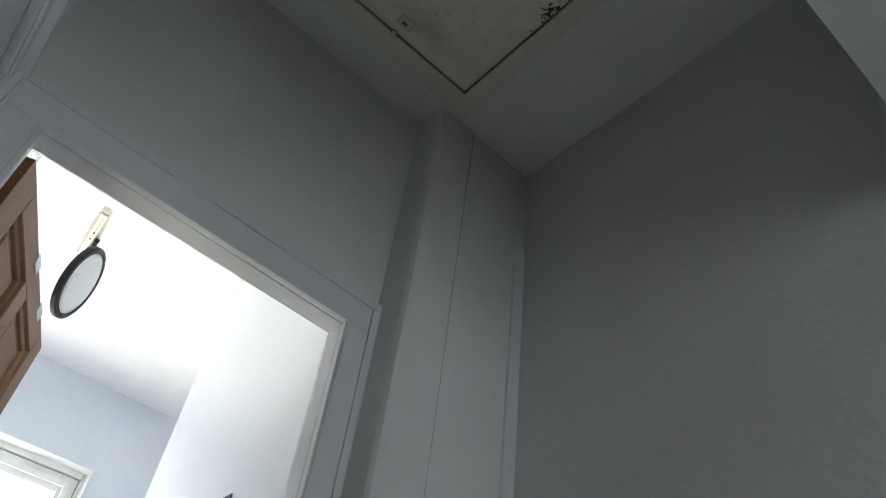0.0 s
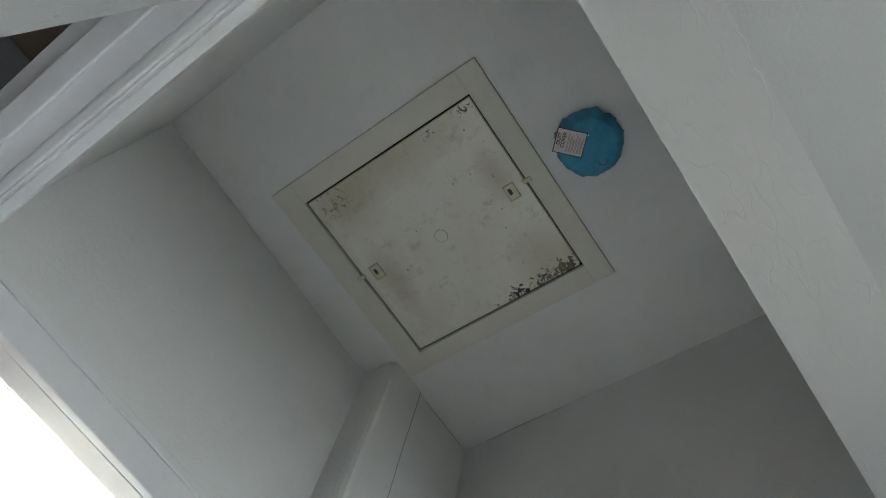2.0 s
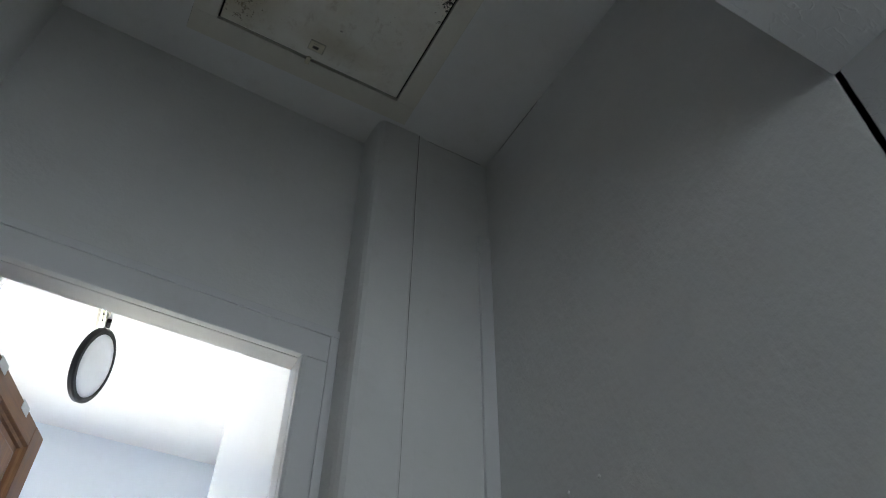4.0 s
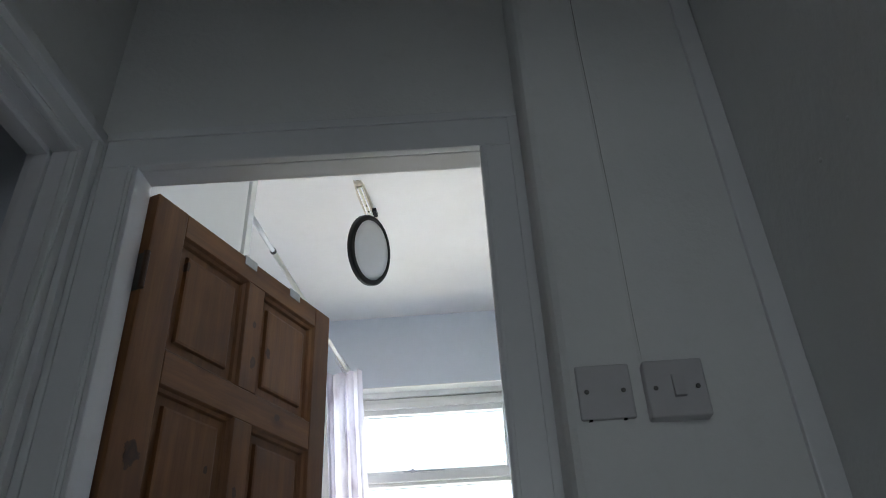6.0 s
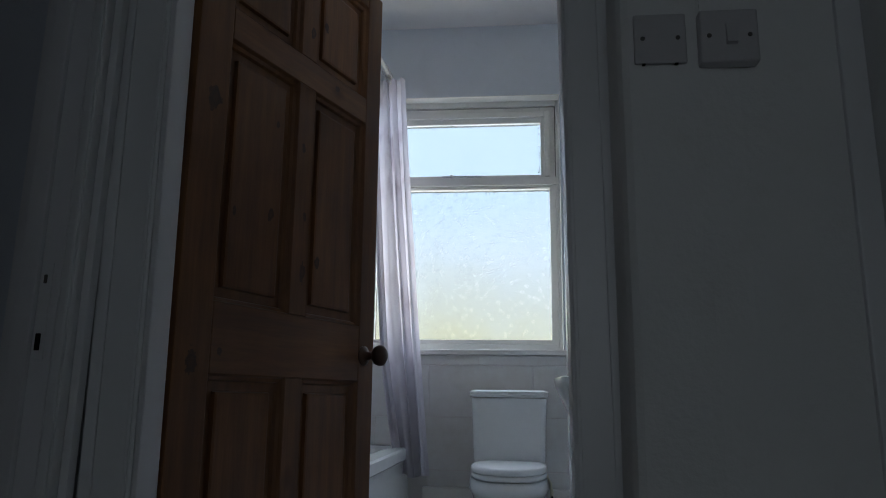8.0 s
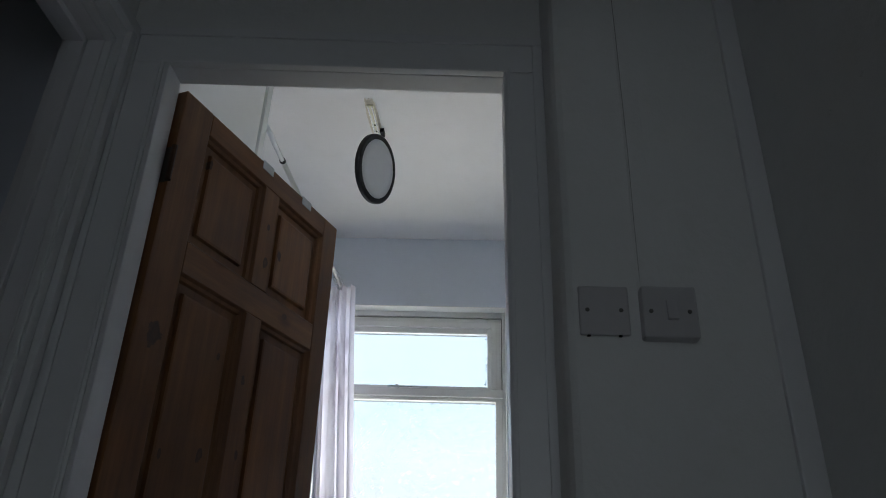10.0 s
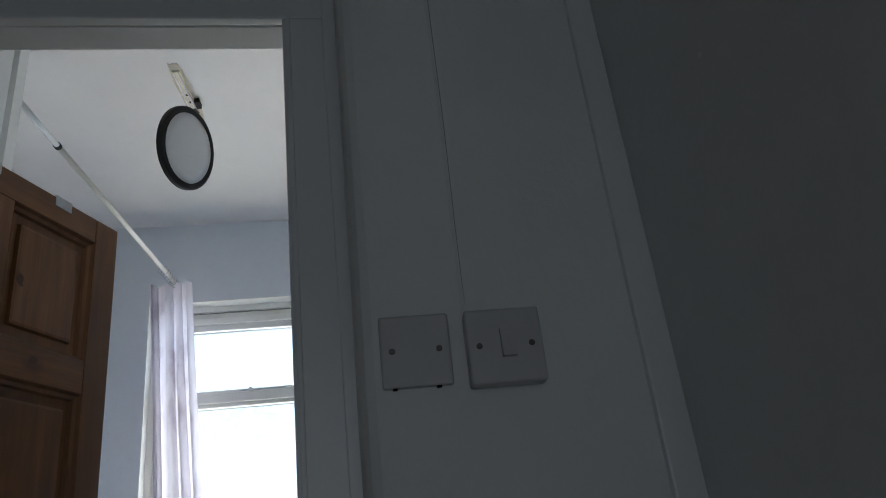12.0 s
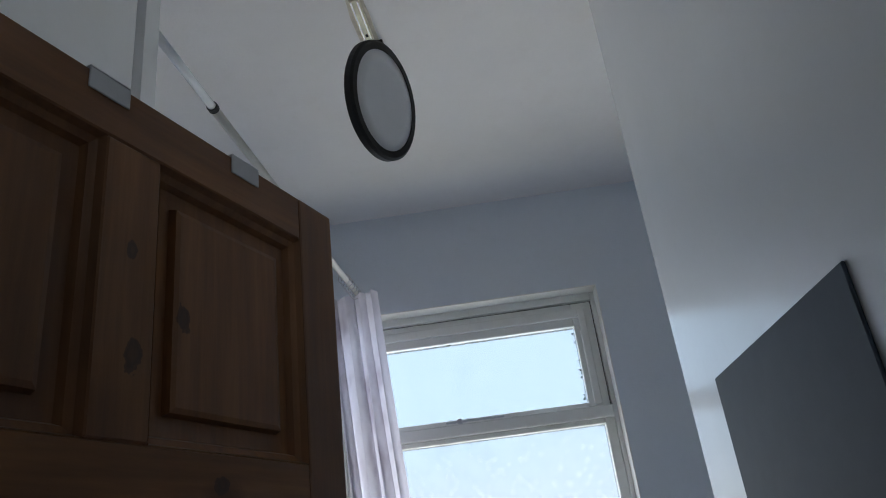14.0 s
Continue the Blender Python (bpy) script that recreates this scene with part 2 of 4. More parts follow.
def make_tile():
    m, n, l, p = nodes_of("stone-look wall tile")
    co = n.new("ShaderNodeTexCoord").outputs["Object"]
    rnd = n.new("ShaderNodeObjectInfo").outputs["Random"]
    f = noise_node(n, l, co, 5, 6, 0.62)
    g = noise_node(n, l, co, 30, 4, 0.6)
    c = ramp(n, l, f, [(0.3, (0.70, 0.68, 0.66)), (0.5, (0.76, 0.755, 0.75)), (0.72, (0.80, 0.80, 0.80))])
    c = mix(n, l, 0.15, c, ramp(n, l, g, [(0.35, (0.8, 0.75, 0.7)), (0.6, (1, 1, 1))]), "MULTIPLY")
    c = mix(n, l, 0.25, c, ramp(n, l, rnd, [(0.0, (0.86, 0.85, 0.84)), (1.0, (1, 1, 1))]), "MULTIPLY")
    l.new(c, p.inputs["Base Color"])
    p.inputs["Roughness"].default_value = 0.25
    relief(n, l, p, [(g, 0.08)], 0.001)
    return m


def make_hatch():
    """Yellowed hatch paint with water stains and black mould in two corners."""
    m, n, l, p = nodes_of("stained hatch paint")
    co = n.new("ShaderNodeTexCoord").outputs["Object"]
    f = noise_node(n, l, co, 6, 6, 0.65)
    g = noise_node(n, l, co, 28, 6, 0.7)
    c = ramp(n, l, f, [(0.25, (0.76, 0.73, 0.63)), (0.45, (0.84, 0.825, 0.745)), (0.7, (0.87, 0.865, 0.80))])
    c = mix(n, l, 0.3, c, ramp(n, l, g, [(0.28, (0.55, 0.5, 0.42)), (0.42, (1, 1, 1))]), "MULTIPLY")

    def spot(x, y, sx, sy, turn=0.0):
        mp = n.new("ShaderNodeMapping")
        mp.vector_type = "TEXTURE"
        mp.inputs["Location"].default_value = (x, y, H - 0.004)
        mp.inputs["Rotation"].default_value = (0, 0, turn)
        mp.inputs["Scale"].default_value = (sx, sy, 1)
        l.new(co, mp.inputs[0])
        ln = n.new("ShaderNodeVectorMath")
        ln.operation = "LENGTH"
        l.new(mp.outputs[0], ln.inputs[0])
        return ln.outputs["Value"]

    grow = n.new("ShaderNodeMath")
    grow.operation = "MULTIPLY_ADD"
    grow.inputs[1].default_value = 2.6
    grow.inputs[2].default_value = -0.8
    l.new(noise_node(n, l, co, 85, 6, 0.72), grow.inputs[0])
    mould = grow.outputs[0]
    smear = ramp(n, l, noise_node(n, l, co, 17, 7, 0.78, (1.6, 1, 1)), [(0.55, (0, 0, 0)), (0.68, (0.75, 0.75, 0.75))])
    c = mix(n, l, smear, c, (0.60, 0.56, 0.47))
    speck = ramp(n, l, noise_node(n, l, co, 60, 3, 0.6), [(0.70, (0, 0, 0)), (0.75, (0.8, 0.8, 0.8))])
    c = mix(n, l, speck, c, (0.12, 0.10, 0.08))
    for x, y, sx, sy, cut in ((0.078, -0.632, 0.030, 0.085, 0.02), (0.083, -0.53, 0.014, 0.12, -0.14), (0.072, -0.50, 0.022, 0.03, -0.02), (-0.375, -0.235, 0.055, 0.065, -0.17), (-0.400, -0.665, 0.03, 0.05, -0.22), (-0.40, -0.54, 0.025, 0.03, -0.28)):
        ln = spot(x, y, sx, sy)
        a = n.new("ShaderNodeMath")
        a.operation = "MULTIPLY_ADD"
        a.inputs[1].default_value = -0.42
        a.inputs[2].default_value = 0.34 + cut
        l.new(ln, a.inputs[0])
        b = n.new("ShaderNodeMath")
        b.operation = "ADD"
        l.new(a.outputs[0], b.inputs[0])
        l.new(mould, b.inputs[1])
        k = ramp(n, l, b.outputs[0], [(0.62, (0, 0, 0)), (0.65, (1, 1, 1))])
        c = mix(n, l, k, c, (0.012, 0.011, 0.010))
    for x, y, sx, sy in ((-0.40, -0.4, 0.09, 0.30), (-0.36, -0.26, 0.12, 0.12), (0.02, -0.62, 0.12, 0.1), (-0.12, -0.24, 0.14, 0.05), (-0.22, -0.63, 0.1, 0.05)):
        ln = spot(x, y, sx, sy)
        k = ramp(n, l, ln, [(0.2, (0.5, 0.5, 0.5)), (1.0, (0, 0, 0))])
        c = mix(n, l, k, c, (0.52, 0.45, 0.30))
    l.new(c, p.inputs["Base Color"])
    p.inputs["Roughness"].default_value = 0.6
    relief(n, l, p, [(f, 0.5), (g, 0.25)], 0.002)
    return m


def make_cover():
    m, n, l, p = nodes_of("blue polythene")
    co = n.new("ShaderNodeTexCoord").outputs["Object"]
    f = noise_node(n, l, co, 22, 4, 0.6)
    l.new(ramp(n, l, f, [(0.3, (0.035, 0.26, 0.44)), (0.7, (0.06, 0.37, 0.57))]), p.inputs["Base Color"])
    p.inputs["Roughness"].default_value = 0.42
    relief(n, l, p, [(f, 0.8), (noise_node(n, l, co, 60, 4, 0.65), 0.25)], 0.008)
    return m


def make_glass(bold=1.0):
    """Obscured window glass pressed with small daisy-like bursts."""
    m, n, l, p = nodes_of("patterned obscure glass")
    co = n.new("ShaderNodeTexCoord").outputs["Object"]

    def math_node(op, a, b=None):
        q = n.new("ShaderNodeMath")
        q.operation = op
        for sock, v in zip(q.inputs, (a, b)):
            if v is None:
                continue
            if isinstance(v, (int, float)):
                sock.default_value = v
            else:
                l.new(v, sock)
        return q.outputs[0]

    def bursts(scale, petals, shift):
        mp = n.new("ShaderNodeMapping")
        mp.inputs["Location"].default_value = (shift, 0, shift * 0.7)
        mp.inputs["Scale"].default_value = (scale, 0.0, scale)
        l.new(co, mp.inputs[0])
        vo = n.new("ShaderNodeTexVoronoi")
        vo.inputs["Scale"].default_value = 1.0
        vo.inputs["Randomness"].default_value = 0.75
        l.new(mp.outputs[0], vo.inputs["Vector"])
        d = n.new("ShaderNodeVectorMath")
        d.operation = "SUBTRACT"
        l.new(mp.outputs[0], d.inputs[0])
        l.new(vo.outputs["Position"], d.inputs[1])
        sp = n.new("ShaderNodeSeparateXYZ")
        l.new(d.outputs[0], sp.inputs[0])
        ang = math_node("ARCTAN2", sp.outputs[2], sp.outputs[0])
        ray = math_node("SINE", math_node("MULTIPLY", ang, float(petals)))
        far = math_node("SUBTRACT", 0.62, vo.outputs["Distance"])
        return math_node("MULTIPLY", ray, math_node("MAXIMUM", math_node("MINIMUM", far, math_node("MULTIPLY", vo.outputs["Distance"], 1.6)), 0.0))

    p.inputs["Transmission Weight"].default_value = 1.0
    p.inputs["Roughness"].default_value = 0.10
    p.inputs["IOR"].default_value = 1.42
    star = math_node("MULTIPLY", bursts(36, 11, 0.0), bold)
    # The pressed relief's bright and dark refraction strokes are painted into the tint.
    l.new(ramp(n, l, math_node("ADD", star, 0.5), [(0.25, (0.025, 0.03, 0.032)), (0.42, (0.125, 0.143, 0.149)), (0.5, (0.146, 0.163, 0.169)), (0.62, (0.158, 0.176, 0.182)), (0.80, (0.27, 0.288, 0.292))]), p.inputs["Base Color"])
    relief(n, l, p, [(star, 0.2 * bold + 0.005), (noise_node(n, l, co, 120, 2), 0.04)], 0.005)
    return m


def make_curtain():
    m, n, l, p = nodes_of("thin striped curtain fabric")
    co = n.new("ShaderNodeTexCoord").outputs["Object"]
    t = noise_node(n, l, co, 3.2, 3, 0.5, (2.2, 2.2, 1.4))
    f = noise_node(n, l, co, 500, 2)
    c = ramp(n, l, t, [(0.32, (0.44, 0.40, 0.46)), (0.42, (0.62, 0.59, 0.65)), (0.6, (0.70, 0.68, 0.745))])
    l.new(c, p.inputs["Base Color"])
    p.inputs["Roughness"].default_value = 0.8
    tr = n.new("ShaderNodeBsdfTranslucent")
    l.new(c, tr.inputs[0])
    ms = n.new("ShaderNodeMixShader")
    ms.inputs[0].default_value = 0.36
    l.new(p.outputs[0], ms.inputs[1])
    l.new(tr.outputs[0], ms.inputs[2])
    l.new(ms.outputs[0], n["Material Output"].inputs[0])
    relief(n, l, p, [(f, 0.2)], 0.001)
    return m


def make_outside(strength=None, plain_sky=False):
    """Bright hazy sky over sunlit garden green."""
    m, n, l, p = nodes_of("daylight outside")
    co = n.new("ShaderNodeTexCoord").outputs["Object"]
    sp = n.new("ShaderNodeSeparateXYZ")
    l.new(co, sp.inputs[0])
    f = noise_node(n, l, co, 2.2, 4, 0.6)
    a = n.new("ShaderNodeMath")
    a.operation = "MULTIPLY_ADD"
    a.inputs[1].default_value = 0.5
    l.new(f, a.inputs[0])
    l.new(sp.outputs[2], a.inputs[2])
    mr = n.new("ShaderNodeMapRange")
    mr.inputs[1].default_value = 1.0
    mr.inputs[2].default_value = 3.2
    l.new(a.outputs[0], mr.inputs[0])
    c = ramp(n, l, mr.outputs[0], [(0.0, (0.86, 0.77, 0.51)), (0.07, (0.86, 0.775, 0.52)), (0.2, (0.85, 0.775, 0.54)), (0.3, (0.86, 0.83, 0.72)), (0.45, (0.90, 0.93, 0.96)), (0.62, (0.81, 0.91, 1.0)), (1.0, (0.80, 0.905, 1.0))])
    if plain_sky:
        c = ramp(n, l, f, [(0.3, (0.86, 0.92, 0.93)), (0.7, (0.90, 0.955, 0.96))])
    e = n.new("ShaderNodeEmission")
    e.inputs[1].default_value = strength or DAYLIGHT
    l.new(c, e.inputs[0])
    l.new(e.outputs[0], n["Material Output"].inputs[0])
    return m


M_TILE = make_tile()
M_HATCH = make_hatch()
M_COVER = make_cover()
M_GLASS = make_glass()
M_GLASS_TOP = make_glass(0.25)
M_CURTAIN = make_curtain()
M_OUTSIDE = make_outside()
M_OUTSIDE_BACK = make_outside(BACKLIGHT, True)

# ---- daylight beyond the window ----
bm = bmesh.new()
vs = [bm.verts.new(p) for p in ((-2.0, 3.1, 0.2), (1.4, 3.1, 0.2), (1.4, 3.1, 6.5), (-2.0, 3.1, 6.5))]
bm.faces.new(vs)
structure("backdrop", bm, M_OUTSIDE, "bright hazy sky above sunlit garden greenery", "backdrop")

bm = bmesh.new()
vs = [bm.verts.new(p) for p in ((1.2, -3.0, 0.0), (-1.4, -3.0, 0.0), (-1.4, -3.0, 2.2), (1.2, -3.0, 2.2))]
bm.faces.new(vs)
structure("backdrop", bm, M_OUTSIDE_BACK, "dull daylight outside the back room window", "backdrop")

# ---- large structure: landing ----
structure("floor", boxes((-2.4, 1.2, -2.7, 0.03, -0.1, 0.0)), M_CARPET, "pale beige carpeted landing floor", "floor")
structure("ceiling", boxes((XL - 0.1, XR + 0.1, -1.04, -0.743, H, H + 0.1), (XL - 0.1, XR + 0.1, -0.106, 0.02, H, H + 0.1),
                           (XL - 0.1, -0.484, -0.743, -0.106, H, H + 0.1), (0.149, XR + 0.1, -0.743, -0.106, H, H + 0.1)), M_CEIL,
          "white emulsioned landing ceiling with faint stains", "ceiling")
structure("wall_north", skew(boxes((XL - 0.1, -OW - 0.0102, 0.018, WB, 0, H), (0.030, 1.2, 0.018, WB, 0, OH + 0.012), (0.012, 1.2, 0.018, WB, OH + 0.012, H),
                              (-OW - 0.012, 0.012, 0.018, WB, OH + 0.012, H))), M_WALL,
          "white painted partition wall around the bathroom doorway", "wall")
structure("wall_east", boxes((XR, XR + 0.1, -1.04, 0.018, 0, H)), M_RIGHT, "white rollered plaster side wall of the landing", "wall")
# left wall with its doorway
structure("wall_west", boxes((XL - 0.085, XL, -0.078, -0.008, 0, H), (XL - 0.085, XL, -1.04, -0.775, 0, H), (XL - 0.085, XL, -0.775, -0.078, OH + 0.012, H)),
          M_WALL, "white painted side wall pierced by an open doorway", "wall")
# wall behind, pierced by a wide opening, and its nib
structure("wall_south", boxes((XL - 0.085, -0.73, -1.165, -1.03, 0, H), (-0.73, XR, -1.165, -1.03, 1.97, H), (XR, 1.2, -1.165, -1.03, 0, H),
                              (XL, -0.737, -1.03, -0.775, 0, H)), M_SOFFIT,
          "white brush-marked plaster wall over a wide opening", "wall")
# boxed pier: a slightly proud board with a soft flank, then the plastered remainder
plain_y = {6: PY - 0.0055, 7: PY - 0.0052, 8: PY - 0.0049, 9: PY - 0.0025}
prof = [(0.079, 0.018), (0.0795, -0.030), (0.081, -0.058), (0.084, -0.073), (0.090, PY - 0.001), (0.100, PY - 0.006), (0.203, PY - 0.0062), (0.2085, PY - 0.0035), (0.214, PY - 0.0038), (0.240, PY + 0.0003), (0.26, PY), (XR, PY), (XR, 0.018)]
bm = bmesh.new()
loops = []
for k in range(40):
    z = H * k / 39
    low = min(1.0, max(0.0, (1.44 - z) / 0.08))
    loops.append([(x + (0.0016 * noise.noise((x * 9, 0, z * 5)) if 0 < i < 11 else 0), y + (0.0018 * noise.noise((x * 11, 3, z * 4)) if 1 < i < 11 else 0), z) for i, (x, y) in enumerate((x, y + low * (plain_y.get(i, y) - y)) for i, (x, y) in enumerate(prof))])
rings(bm, loops)
structure("wall_pier", bm, M_WALL, "white painted boxed-in pier beside the doorway", "wall", smooth=False)
bm = boxes((0.404, XR, PY - 0.009, PY + 0.004, 0, H - 0.32), bevel=0.003, seg=2)
structure("trim", bm, M_TRIM, "white painted wooden corner strip", "trim")


def crack(points, wide=0.0011):
    """A hairline that wanders along a row of points."""
    bm = bmesh.new()
    for a, c in zip(points, points[1:]):
        a, c = Vector(a), Vector(c)
        steps = max(2, int((c - a).length / 0.012))
        pts = [a.lerp(c, k / steps) + 0.0009 * noise.noise_vector(a.lerp(c, k / steps) * 40) for k in range(steps + 1)]
        tube(bm, pts, wide * 0.5, 5)
    return bm


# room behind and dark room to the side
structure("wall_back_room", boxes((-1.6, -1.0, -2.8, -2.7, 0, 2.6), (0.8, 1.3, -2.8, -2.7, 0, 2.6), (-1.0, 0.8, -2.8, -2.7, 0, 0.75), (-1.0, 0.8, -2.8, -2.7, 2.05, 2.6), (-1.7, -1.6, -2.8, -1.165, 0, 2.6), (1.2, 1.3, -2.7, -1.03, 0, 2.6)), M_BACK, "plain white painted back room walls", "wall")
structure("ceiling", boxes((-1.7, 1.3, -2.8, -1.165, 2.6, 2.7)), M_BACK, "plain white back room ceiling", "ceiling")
structure("wall_side_room", boxes((-2.5, -2.4, -1.6, 1.2, 0, 2.5), (-2.4, XL - 0.085, 0.35, 0.45, 0, 2.5), (-2.4, XL - 0.085, -1.5, -1.4, 0, 2.5)), M_SIDE, "plain beige side room walls in shade", "wall")
structure("ceiling", boxes((-2.5, XL - 0.085, -1.6, 0.45, 2.5, 2.6)), M_SIDE, "plain beige side room ceiling", "ceiling")

# ---- large structure: bathroom ----
structure("floor", boxes((-1.3, 0.9, 0.03, WY + 0.1, BF - 0.1, BF)), M_VINYL, "pale vinyl bathroom floor", "floor")
structure("ceiling", boxes((-1.35, 0.9, WB, WY + 0.1, H, H + 0.1)), M_BATHCEIL, "white bathroom ceiling", "ceiling")
WX0, WX1, WZ0, WZ1 = -0.825, 0.148, 1.07, 2.356
structure("wall_window", boxes((-1.35, WX0, WY, WY + 0.2, 0, H), (WX1, 0.9, WY, WY + 0.2, 0, H), (WX0, WX1, WY, WY + 0.2, 0, WZ0), (WX0, WX1, WY, WY + 0.2, WZ1, H)),
          M_BATHWALL, "pale blue-grey bathroom wall around the window", "wall")
structure("wall_bath_west", boxes((-1.35, -1.25, WB, WY, 0, H), (XL - 0.62, XL - 0.085, WB - 0.05, WB, 0, H)), M_BATHWALL, "pale blue-grey bathroom side wall", "wall")
structure("wall_stub", rings(bmesh.new(), [[(x, y, z) for x, y in ((-0.862, WB), (-0.70, WB), (-0.70, 0.630), (-0.711, 0.637), (-0.711, 0.650), (-0.70, 0.657), (-0.70, 0.70), (-0.862, 0.70))] for z in (BF, H)]), M_NIB, "white wall behind the door ending at the bath recess", "wall")
structure("wall_nib", boxes((0.08, 0.3, WB, 1.15, 0, H), bevel=0.004, seg=2), M_NIB, "silky white bathroom wall ending in an outer corner", "wall")
structure("wall_bath_east", boxes((0.8, 0.9, WB, WY, 0, H)), M_BATHWALL, "pale blue-grey bathroom end wall", "wall")


# ---- door casing ----
case = tagged(thing("door_frame"), "white painted timber door frame with moulded architrave", "door frame", "", "structure")
head, right, left = 0.0, 0.009, 0.016
for slope, r in ((right, (0.0, 0.078, 0.0, 0.018, 0, OH)), (head, (-OW - 0.090, 0.078, 0.0, 0.018, OH, OH + 0.086)), (left, (-OW - 0.090, -OW - 0.010, 0.0, 0.018, 0, OH))):
    part("architrave", lean(skew(boxes(r, bevel=0.003, seg=2)), slope), M_TRIM, case)
for slope, r in ((right, (0.005, 0.012, -0.004, 0.0, 0, OH + 0.006)), (right, (0.058, 0.078, -0.006, 0.0, 0, OH + 0.066)), (head, (-OW - 0.090, 0.078, -0.006, 0.0, OH + 0.066, OH + 0.086)),
                 (left, (-OW - 0.022, -OW - 0.015, -0.004, 0.0, 0, OH + 0.006)), (left, (-OW - 0.090, -OW - 0.070, -0.006, 0.0, 0, OH + 0.066))):
    part("moulding", lean(skew(boxes(r, bevel=0.002, seg=2)), slope), M_TRIM, case)
for slope, r in ((right, (0.0, 0.012, 0.018, WB, BF, OH)), (head, (-OW - 0.012, 0.012, 0.018, WB, OH, OH + 0.012)), (left, (-OW - 0.010, -OW, 0.004, WB, BF, OH))):
    part("liner", lean(skew(boxes(r, bevel=0.0015)), slope), M_LINER, case)
part("threshold", skew(boxes((-OW, 0.0, 0.0, WB, 0, BF - 0.002), bevel=0.004)), M_LINER, case)

# ---- side doorway casing ----
LY0, LY1 = -0.775, -0.084
case2 = tagged(thing("door_frame"), "white painted frame of the open side doorway", "door frame", "", "structure")
for r in ((XL, XL + 0.016, LY1, -0.032, 0, OH), (XL, XL + 0.016, LY1 - 0.69, -0.032, OH - 0.006, OH + 0.075)):
    part("architrave", boxes(r, bevel=0.004, seg=2), M_TRIM, case2)
for r in ((XL + 0.016, XL + 0.034, LY1 - 0.69, -0.032, OH + 0.05, OH + 0.075), (XL + 0.016, XL + 0.020, LY1 - 0.69, LY1 + 0.012, OH + 0.004, OH + 0.014),
          (XL + 0.016, XL + 0.030, -0.052, -0.032, 0, OH + 0.05), (XL + 0.016, XL + 0.020, LY1 + 0.004, LY1 + 0.014, 0, OH + 0.004)):
    part("moulding", boxes(r, bevel=0.002, seg=2), M_TRIM, case2)
for r in ((XL - 0.085, XL, LY1, -0.078, 0, OH), (XL - 0.085, XL, LY0, LY1 + 0.006, OH - 0.004, OH + 0.012), (XL - 0.062, XL - 0.032, LY1 - 0.012, LY1, 0, OH - 0.004), (XL - 0.062, XL - 0.032, LY0, LY1, OH - 0.018, OH - 0.004)):
    part("liner", boxes(r, bevel=0.0015), M_LINER, case2)
keep = part("strike_plate", boxes((XL - 0.03, XL - 0.012, LY1 - 0.002, LY1, 0.90, 1.05), bevel=0.0006), M_TRIM, case2, "painted-over strike plate")
part("latch_hole", boxes((XL - 0.027, XL - 0.018, LY1 - 0.0045, LY1 - 0.0025, 0.914, 0.940), bevel=0.001), M_DARK, keep)
part("screw", boxes((XL - 0.025, XL - 0.019, LY1 - 0.0045, LY1 - 0.0025, 1.017, 1.031), bevel=0.001), M_SCREW, keep)


# ---- switches ----
def plate(name, x0, z0, w, h, depth, label, category, y=PY):
    root = tagged(thing(name), label, category)
    bm = boxes((x0, x0 + w, y - depth, y, z0, z0 + h), bevel=0.004, seg=3)
    part("faceplate", bm, M_PLASTIC, root, smooth=False)
    for dx in (0.013, w - 0.013):
        bm = turned(bmesh.new(), [(0.0035, 0), (0.0035, 0.0012), (0.0028, 0.0018)], 10)
        bm.transform(pose(x0 + dx, y - depth + 0.0004, z0 + h * 0.5, 90, 0, 0))
        part("screw", bm, M_SCREW, root, "dull steel screw")
    return root


blank = plate("blanking_plate", 0.107, 1.348, 0.078, 0.0815, 0.007, "aged white plastic square blanking plate screwed to the pier", "blanking plate", PY - 0.006)
for x in (0.118, 0.166):
    part("chip", boxes((x, x + 0.005, PY - 0.0128, PY - 0.007, 1.3466, 1.3482)), M_DARK, blank)
switch = plate("light_switch", 0.202, 1.342, 0.0845, 0.0845, 0.024, "aged white plastic single light switch on a surface box", "light switch")
bm = bmesh.new()
rings(bm, [[(0.239, PY - 0.0235, 1.370), (0.254, PY - 0.0235, 1.370), (0.254, PY - 0.0235, 1.402), (0.239, PY - 0.0235, 1.402)],
           [(0.239, PY - 0.0325, 1.370), (0.254, PY - 0.0325, 1.370), (0.254, PY - 0.0275, 1.402), (0.239, PY - 0.0275, 1.402)]])
part("rocker", bm, M_PLASTIC, switch)
sw2 = tagged(thing("light_switch"), "white plastic light switch in the dark side room", "light switch")
part("faceplate", boxes((-1.29, -1.204, 0.338, 0.35, 1.30, 1.386), bevel=0.003), M_PLASTIC, sw2)

# ---- loft hatch ----
hatch = tagged(thing("loft_hatch"), "yellowed square loft hatch with mould stains in the ceiling", "loft hatch")
fx0, fx1, fy0, fy1 = -0.484, 0.149, -0.743, -0.106
hx0, hx1, hy0, hy1 = -0.416, 0.088, -0.682, -0.175
zb = H - 0.008
for r in ((fx0, fx1, fy0, hy0 - 0.0055, zb, H + 0.02), (fx0, fx1, hy1 + 0.0055, fy1, zb, H + 0.02), (fx0, hx0 - 0.0055, hy0 - 0.0055, hy1 + 0.0055, zb, H + 0.02), (hx1 + 0.0055, fx1, hy0 - 0.0055, hy1 + 0.0055, zb, H + 0.02)):
    part("frame_board", boxes(r, bevel=0.0006), M_CREAM, hatch, "yellowed frame board")
bm = boxes((hx0, hx1, hy0, hy1, H - 0.004, H + 0.012), bevel=0.0015)
